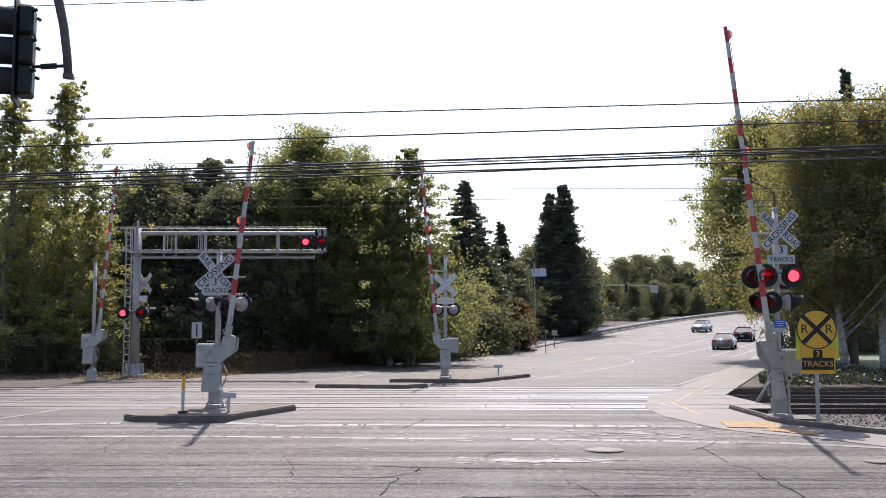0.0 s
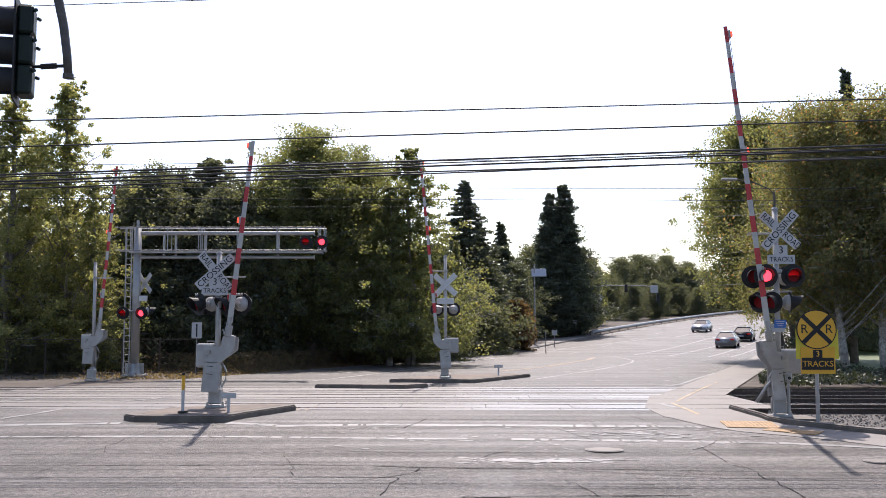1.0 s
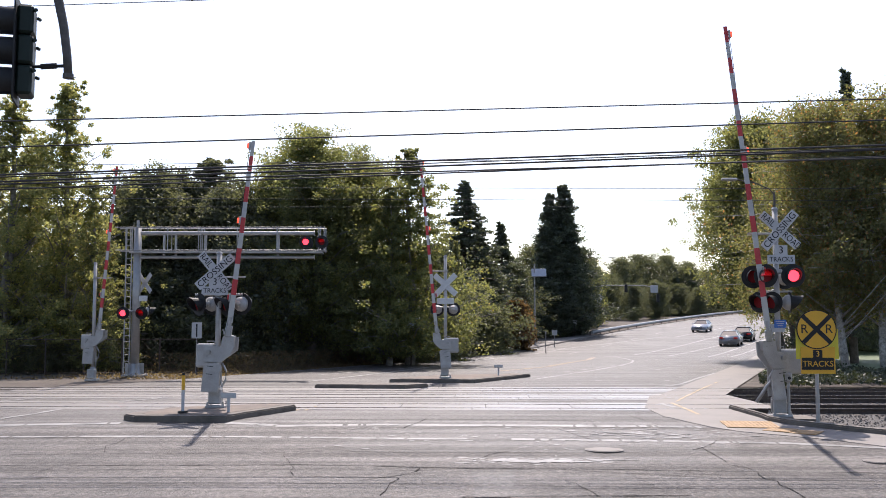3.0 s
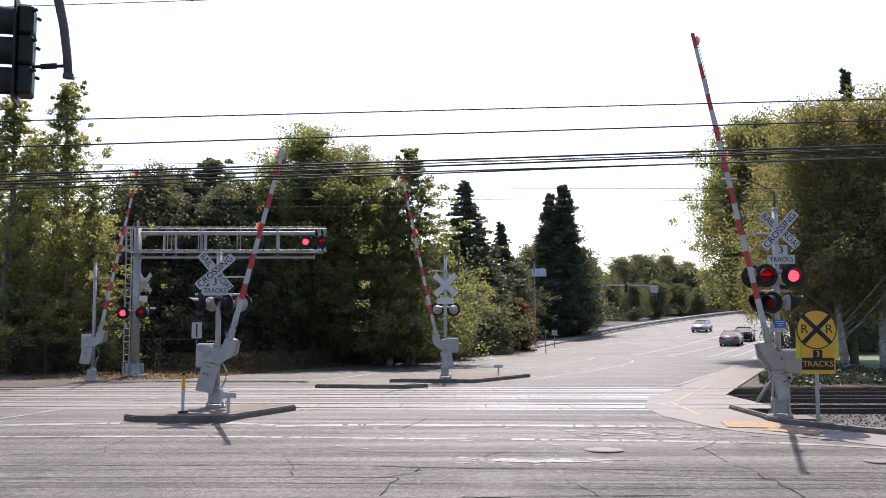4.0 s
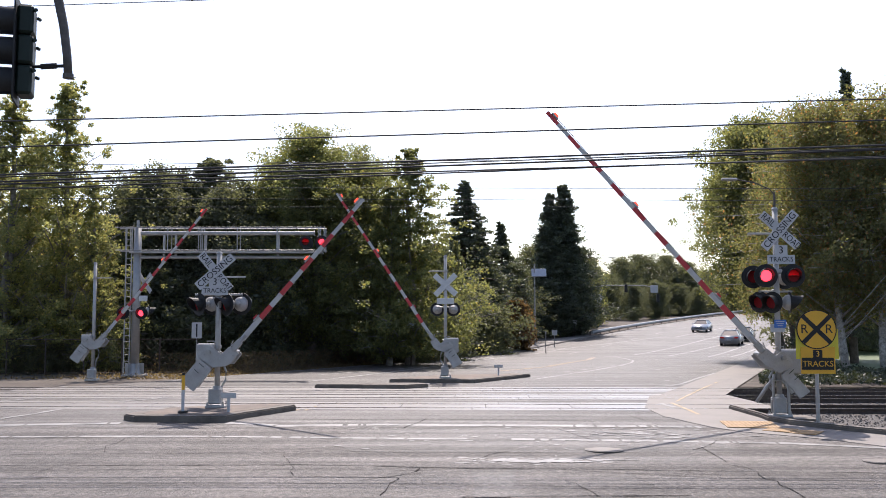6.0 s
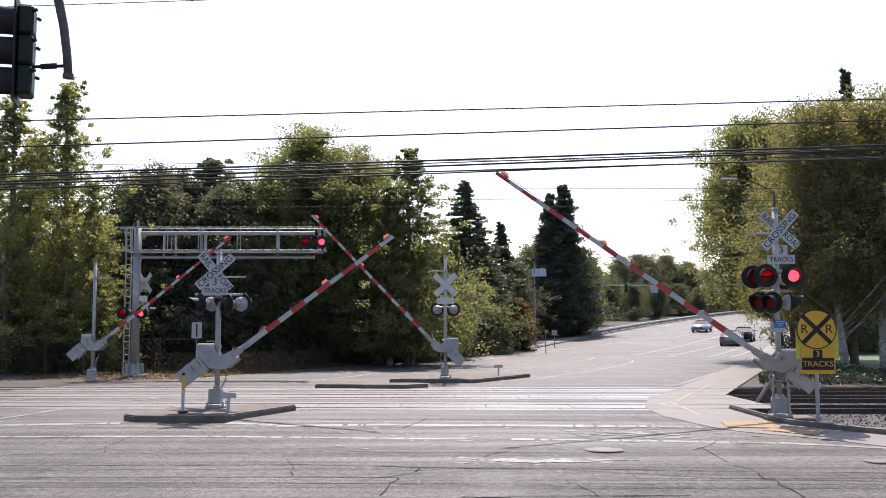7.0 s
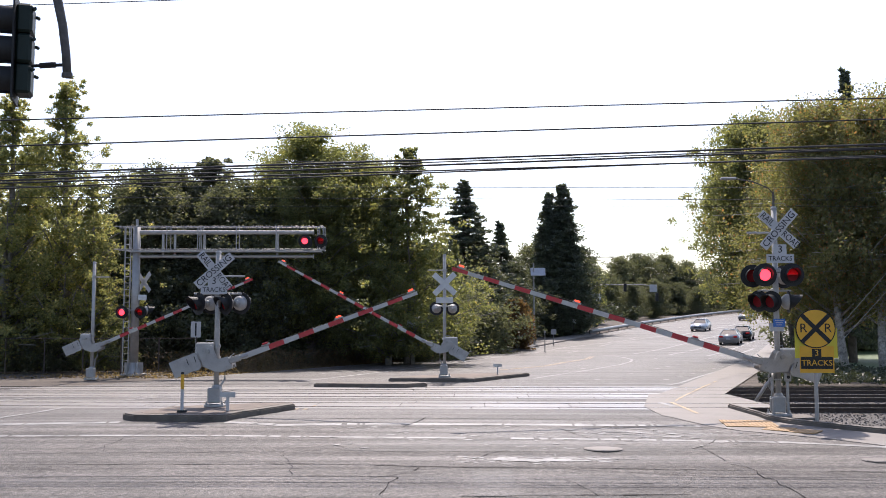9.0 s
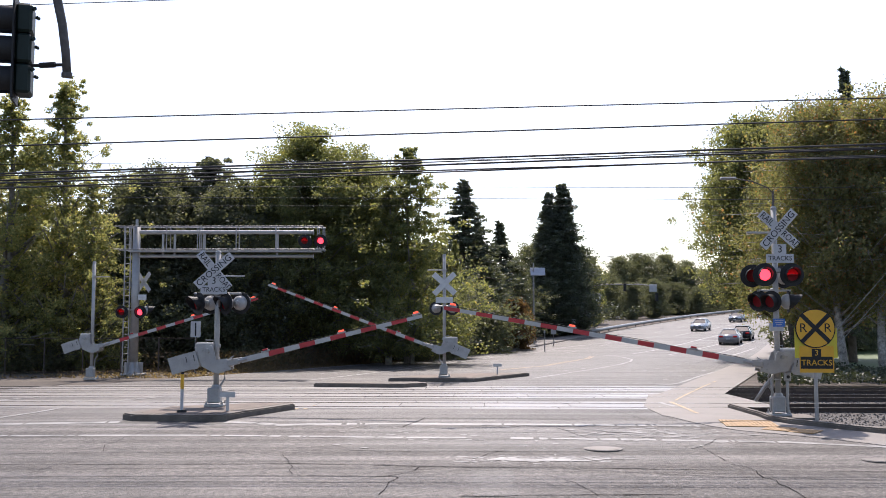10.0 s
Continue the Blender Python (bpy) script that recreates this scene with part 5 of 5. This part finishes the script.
FAR_B = tree(52, "round", 12, 4.5, 0.03, 50, 8, 48, 0.55, 0.1, LEAF_MAPLE, BARK, "distant tree with a lighter green crown")
BIRCH_A = tree(61, "weeping", 12.5, 4.9, 0.26, 130, 11, 48, 0.28, 0.044, LEAF_BIRCH, BARK_WHITE, "wide tree with thin olive and rusty leaves over the tracks", lean=-1.2, trunk_r=0.17)
BIRCH_B = tree(62, "weeping", 12.5, 4.2, 0.3, 90, 10, 48, 0.28, 0.044, LEAF_BIRCH, BARK_WHITE, "pale-barked tree with hanging olive leaves", trunk_r=0.15)
GREEN_A = tree(63, "round", 13, 4.4, 0.28, 120, 12, 58, 0.3, 0.054, LEAF_MAPLE, BARK, "full green tree spreading over the footway", lean=-2.8)
BUSH_A = tree(71, "round", 4.5, 2.6, 0.02, 40, 8, 46, 0.32, 0.055, LEAF_DARK, BARK, "dark dense shrub under the trees", name="shrub")
BUSH_C = tree(74, "round", 4.5, 2.6, 0.02, 38, 8, 46, 0.32, 0.055, LEAF_SHRUB, BARK, "green leafy shrub under the trees", name="shrub")
BUSH_B = tree(72, "round", 3.6, 2.2, 0.02, 34, 6, 60, 0.28, 0.04, LEAF_SHRUB, BARK, "olive-green shrub at the verge", name="shrub")
BUSH_R = tree(73, "round", 4.0, 2.2, 0.02, 34, 7, 44, 0.28, 0.07, LEAF_RED, BARK, "rust-coloured shrub at the verge", name="shrub")

for px, top, d, turn, wide in ((10, 165, 50, 0, 1.15), (112, 140, 52, 70, 1.05), (-55, 150, 55, 200, 1.2), (60, 235, 58, 300, 1.0)):
    grow(POPLAR_A, 15, px, top, d, turn, wide)
for px, top, d, turn, wide in ((165, 325, 51, 0, 1.0), (45, 300, 53, 120, 1.2), (120, 360, 56, 230, 1.2)):
    grow(POPLAR_B, 13, px, top, d, turn, wide)
for px, top, d, turn, wide in ((265, 308, 58, 0, 1.1), (325, 318, 61, 80, 1.1), (430, 335, 60, 150, 1.2), (220, 330, 60, 220, 1.0), (385, 340, 58, 300, 1.1), (860, 470, 98, 40, 1.2), (915, 470, 108, 140, 1.1)):
    grow(DARK_A, 11, px, top, d, turn, wide)
for px, top, d, turn, wide in ((372, 278, 61, 0, 1.3), (290, 300, 63, 100, 1.0)):
    grow(DARK_B, 12, px, top, d, turn, wide)
grow(PLANE_A, 15, 552, 248, 62, 0, 1.15)
grow(PLANE_A, 15, 640, 290, 64, 130, 0.95)
grow(PLANE_A, 15, 490, 300, 60, 220, 0.8)
grow(PLANE_B, 14, 726, 262, 61, 0, 1.2)
grow(PLANE_B, 14, 690, 330, 60, 120, 1.0)
grow(PLANE_B, 14, 806, 428, 80, 200, 0.6)
for px, top, d, turn, wide in ((822, 318, 92, 0, 1.5), (886, 393, 104, 90, 1.5), (848, 390, 96, 140, 1.2), (1508, 116, 64, 30, 0.75), (850, 420, 97, 20, 1.3), (1108, 468, 186, 50, 1.2), (1196, 474, 190, 80, 1.2)):
    grow(PINE_A, 16, px, top, d, turn, wide)
for px, top, d, turn, wide in ((974, 344, 120, 0, 1.3), (1000, 329, 121, 140, 1.5), (1008, 380, 119, 60, 1.6), (964, 400, 118, 200, 1.7), (985, 420, 117, 20, 2.2)):
    grow(SPIRE_A, 16, px, top, d, turn, wide)
for px, top, d, turn, wide in ((945, 440, 122, 0, 0.85), (985, 435, 124, 60, 1.0), (1018, 450, 126, 90, 0.8), (1100, 462, 185, 130, 1.2), (1135, 456, 190, 200, 1.2), (1178, 458, 195, 270, 1.2), (1218, 470, 195, 310, 1.2),
                               (1255, 482, 200, 20, 1.2), (1300, 490, 205, 70, 1.2), (1075, 490, 170, 15, 1.2), (1160, 500, 170, 115, 1.2), (1235, 512, 180, 95, 1.2), (1350, 480, 200, 44, 1.2), (1282, 500, 215, 44, 1.2), (1318, 505, 218, 140, 1.3), (1262, 512, 190, 200, 1.2), (1200, 505, 185, 33, 1.2), (1120, 505, 165, 77, 1.0)):
    grow(FAR_A, 14, px, top, d, turn, wide)
for px, top, d, turn, wide in ((1050, 466, 150, 0, 0.7), (1030, 490, 140, 90, 0.8), (1030, 500, 142, 30, 0.8)):
    grow(FAR_B, 12, px, top, d, turn, wide)
grow(BIRCH_A, 12.5, 1494, 196, 50, 0, 0.95)
grow(BIRCH_A, 12.5, 1424, 205, 54, 150, 0.78)
grow(BIRCH_B, 12.5, 1560, 182, 49, 0, 1.0)
grow(BIRCH_B, 12.5, 1640, 140, 50, 120, 1.1)
grow(GREEN_A, 13, 1412, 222, 66, 0, 0.9)
grow(GREEN_A, 13, 1386, 312, 70, 0, 1.1)
grow(GREEN_A, 13, 1450, 225, 72, 330, 1.0)
turn = 0
for px, top, d in ((-20, 480, 52), (60, 500, 54), (140, 490, 55), (210, 470, 57), (260, 500, 56), (310, 480, 59), (360, 500, 58), (415, 470, 59), (470, 490, 58), (520, 480, 58), (580, 480, 59), (630, 490, 61), (680, 480, 63),
                   (730, 490, 66), (770, 500, 72), (820, 510, 84), (860, 540, 88), (1010, 530, 128), (960, 520, 118), (1050, 540, 150), (250, 420, 64), (350, 420, 66), (450, 420, 66), (570, 400, 68), (660, 420, 70), (760, 440, 80)):
    turn += 67
    if 440 < px < 760:
        d, top = d * 1.09, top + 35
    grow(BUSH_C if turn % 3 == 1 and px < 700 else BUSH_A, 4.5, px, top, d, turn, 1.25 if top > 460 else 0.9)
for px, top, d in ((30, 590, 49), (110, 600, 50), (190, 560, 53), (745, 585, 66)):
    turn += 67
    grow(BUSH_B, 3.6, px, top, d, turn, 1.2)
grow(BUSH_R, 4.0, 915, 535, 92, 0, 0.85)
for px, top, d in ((1440, 520, 82), (1500, 510, 84), (1560, 500, 86)):
    turn += 67
    grow(BUSH_A, 4.5, px, top, d, turn, 1.3)


# ---- ground cover ----
rng = np.random.default_rng(5)


def scatter(name, n, place, leaf, mat, label, category, height, stretch=1.4):
    pts = np.array([place() for _ in range(n)])
    pts[:, 2] += rng.uniform(0, 1, n) ** 1.5 * height
    o = new(name, leaves_mesh(name, pts, leaf, mat, rng, stretch))
    return tagged(o, label, category, kind="stuff")


def ivy_place():
    y = 37.6 + rng.uniform(0, 1) ** 1.4 * 11
    x = along(13.8 + rng.uniform(0, 1) ** 1.2 * 22, y)
    lump = 0.18 * (1 + math.sin(x * 1.7) * math.cos(y * 1.3)) + 0.12
    return (x, y, lump * rng.uniform(0.2, 1.0) + rise(x, y))


scatter("ivy", 16000, ivy_place, 0.06, LEAF_IVY, "glossy dark green ivy covering the bank beside the tracks", "ground cover", 0.16, 1.1)


def verge_place():
    y = 44.5 + rng.uniform(0, 1) * 11
    x = along(-12.4 - rng.uniform(0, 1) ** 1.3 * 13, y)
    return (x, y, rise(x, y) - 0.03)


def litter_place():
    y = 44 + rng.uniform(0, 1) * 40
    x = along(-12.0 - rng.uniform(0, 1) ** 2 * 9, y)
    return (x, y, rise(x, y) - 0.02)


def brush_place():
    y = 50.0 + rng.uniform(0, 1) * 22
    x = along(-12.6 - rng.uniform(0, 1) ** 1.3 * 6, y)
    return (x, y, rise(x, y) - 0.03)


scatter("dry_grass", 2200, verge_place, 0.016, LEAF_DRY, "dry straw-coloured grass tufts at the verge", "grass", 0.25, 5.0)
scatter("dry_brush", 16000, brush_place, 0.02, LEAF_DRY, "tall dry brown brush along the foot of the trees", "brush", 1.0, 6.0)
scatter("leaf_litter", 9000, litter_place, 0.05, LEAF_DRY, "fallen dry leaves along the road edge", "leaf litter", 0.03, 1.2)


def stones(name, n, place, size, label):
    c = np.array([place() for _ in range(n)])
    base = np.array([(1, 0, 0), (-1, 0, 0), (0, 1, 0), (0, -1, 0), (0, 0, 1), (0, 0, -1)], float)
    v = c[:, None, :] + base[None] * rng.uniform(0.45, 1.1, (n, 6, 1)) * size * rng.uniform(0.6, 1.4, (n, 1, 1)) + rng.normal(size=(n, 6, 3)) * size * 0.25
    tri = np.array([(0, 2, 4), (2, 1, 4), (1, 3, 4), (3, 0, 4), (2, 0, 5), (1, 2, 5), (3, 1, 5), (0, 3, 5)])
    f = (tri[None] + 6 * np.arange(n)[:, None, None]).reshape(-1, 3)
    me = bpy.data.meshes.new(name)
    me.from_pydata(v.reshape(-1, 3).tolist(), [], f.tolist())
    me.materials.append(STONE)
    return tagged(new(name, me), label, "ballast", kind="stuff")


def stone_place():
    while True:
        x, y = rng.uniform(7.9, 24), rng.uniform(20.6, 37)
        if y > 24.4 - 1.35 * (x - 7.8) and y > 21.7 - 0.25 * (x - 9.6) and x > 8.1 + max(0.0, y - 27.3) * 0.25 and not (7.6 < x < 9.4 and 24.2 < y < 25.6):
            return (x, y, -0.125 + rise(x, y))


stones("gravel", 13000, stone_place, 0.03, "loose grey crushed stones of the track bed")


# ---- crossing panels, tactile paving ----
crossing = tagged(new("rail_crossing"), "pale concrete panels flush between the rails", "rail crossing", kind="structure")
bm = B()
box(bm, (0, 0, 0), (2.38, 1.27, 0.03), 0.008)
me_gauge = bpy.data.meshes.new("panel")
bm.to_mesh(me_gauge)
bm.free()
bm = B()
box(bm, (0, 0, 0), (2.38, 0.6, 0.03), 0.008)
me_field = bpy.data.meshes.new("panel")
bm.to_mesh(me_field)
bm.free()
for me in (me_gauge, me_field):
    me.materials.append(PANEL)
for tr in range(3):
    ya, yb = RAILS[2 * tr], RAILS[2 * tr + 1]
    for i in range(10):
        for yy, me in (((ya + yb) / 2, me_gauge), (ya - 0.37, me_field), (yb + 0.37, me_field)):
            x = median_x(yy) - 11.2 + i * 2.4
            if i == 9 and x > median_x(yy) + 11.4:
                continue
            o = new("panel", me)
            o.parent = crossing
            o.matrix_basis = pose(x, track_y(yy, x), -0.008 + random.uniform(-0.002, 0.002), 0, 0, -2.0)
tact = tagged(new("tactile_paving"), "yellow tactile paving pad with raised domes", "tactile paving", kind="structure")
bm = B()
box(bm, (0, 0, 0), (0.6, 0.55, 0.02), 0.004)
for i in range(6):
    for j in range(5):
        rod(bm, (-0.24 + 0.095 * i, -0.2 + 0.1 * j, 0.01), (-0.24 + 0.095 * i, -0.2 + 0.1 * j, 0.016), 0.022, 0.016, seg=6)
me_pad = bpy.data.meshes.new("pad")
bm.to_mesh(me_pad)
bm.free()
me_pad.materials.append(YELLOW_PAD)
for x, y, rz in ((6.85, 23.5, -8), (7.43, 23.42, -8), (6.8, 22.96, -8), (7.37, 22.88, -8), (7.52, 22.3, -40), (7.95, 21.93, -40)):
    o = new("pad", me_pad)
    o.parent = tact
    o.matrix_basis = pose(x, y, rise(x, y) + 0.024, 2.3, 0, rz)


# ---- what moves ----
def motions():
    right = [(0, 83.4), (2.7, 83.4), (3.3, 83.1), (3.55, 81.9), (3.8, 79.8), (4.0, 77.6), (4.2, 74.6), (4.5, 69.8), (5.0, 63.2), (5.5, 56.0), (5.7, 53.1), (6.8, 37.4), (7.0, 35.0), (7.5, 29.3), (8.0, 25.0), (8.5, 20.9), (9.0, 16.9), (9.5, 13.3), (10.0, 10.1)]
    left = [(0, 83.6), (2.7, 83.6), (3.2, 83.3), (3.5, 81.0), (3.8, 77.2), (4.0, 75.2), (4.5, 69.5), (5.0, 63.2), (5.5, 56.0), (5.7, 53.4), (6.8, 39.3), (7.0, 36.8), (7.5, 31.5), (8.0, 27.7), (8.5, 23.8), (9.0, 20.1), (9.5, 16.9), (10.0, 13.8)]
    far = [(0, 84.6), (2.7, 84.6), (3.2, 84.3), (3.5, 82.8), (3.8, 80.2), (4.0, 78.0), (4.5, 72.2), (5.0, 67.2), (5.5, 61.8), (5.7, 59.6), (6.8, 48.2), (7.0, 46.2), (7.5, 41.4), (8.0, 37.3), (8.5, 33.0), (9.0, 28.6), (9.5, 24.5), (10.0, 20.8)]
    farleft = [(0, 85.3), (2.7, 85.3), (3.2, 85.0), (3.5, 83.2), (3.8, 80.4), (4.0, 78.2), (4.5, 72.6), (5.0, 66.0), (5.5, 58.7), (5.7, 55.9), (6.8, 41.9), (7.0, 39.6), (7.5, 34.7), (8.0, 30.8), (8.5, 27.1), (9.0, 23.5), (9.5, 20.0), (10.0, 16.8)]
    for side, shaft, arm, rows in ((-1, RIGHT_SHAFT, arm_r, right), (1, LEFT_SHAFT, arm_l, left), (-1, FAR_SHAFT, arm_f, far), (1, FARLEFT_SHAFT, arm_fl, farleft)):
        walk(arm, [(t, arm_pose(side, shaft, a)) for t, a in rows])
    # flashing lamps: each vane turns flat when its lamp is off
    right_off = [0.57, 1.92, 3.2, 4.55, 5.87, 7.17, 8.53, 9.85]     # beat 0 goes out, beat 1 comes on
    right_on = [1.17, 2.45, 3.83, 5.13, 6.47, 7.78, 9.05]
    for vane, beat, clock in FLASHERS:
        pace = 0.972 if clock else 1.0          # the cantilever's flasher runs a little faster
        events = sorted([(t * pace, 1) for t in right_off] + [(t * pace, 0) for t in right_on])
        show = Matrix.Translation((0, -0.014, 0))
        flat = show @ Matrix.Rotation(radians(-89.5), 4, 'X')
        now = 0
        rows = [(0.0, show if beat == 0 else flat)]
        for t, lit in events:
            rows.append((t - 0.04, show if beat == now else flat))
            rows.append((t + 0.04, show if beat == lit else flat))
            now = lit
        if rows[-1][0] < 10.0:
            rows.append((10.0, show if beat == now else flat))
        walk(vane, rows)
    walk(car_a, [(t, on_road(7.1, y)) for t, y in ((0, 90.8), (0.5, 91.9), (1.0, 93.3), (1.5, 94.4), (2.0, 95.3), (2.5, 95.8), (3.2, 96.2), (4.0, 96.4), (5.0, 96.7), (10.0, 96.7))])
    walk(car_d, [(t, on_road(-0.7, y, True)) for t, y in ((0, 214), (2, 200), (4, 186.5), (6, 173.5), (8, 160.5), (9, 154.2), (10, 148))])
    walk(car_e, [(t, on_road(-0.7, y, True)) for t, y in ((0, 240), (2, 224), (4, 209), (6, 194), (8, 180), (9, 172.5), (10, 164.5))])


motions()
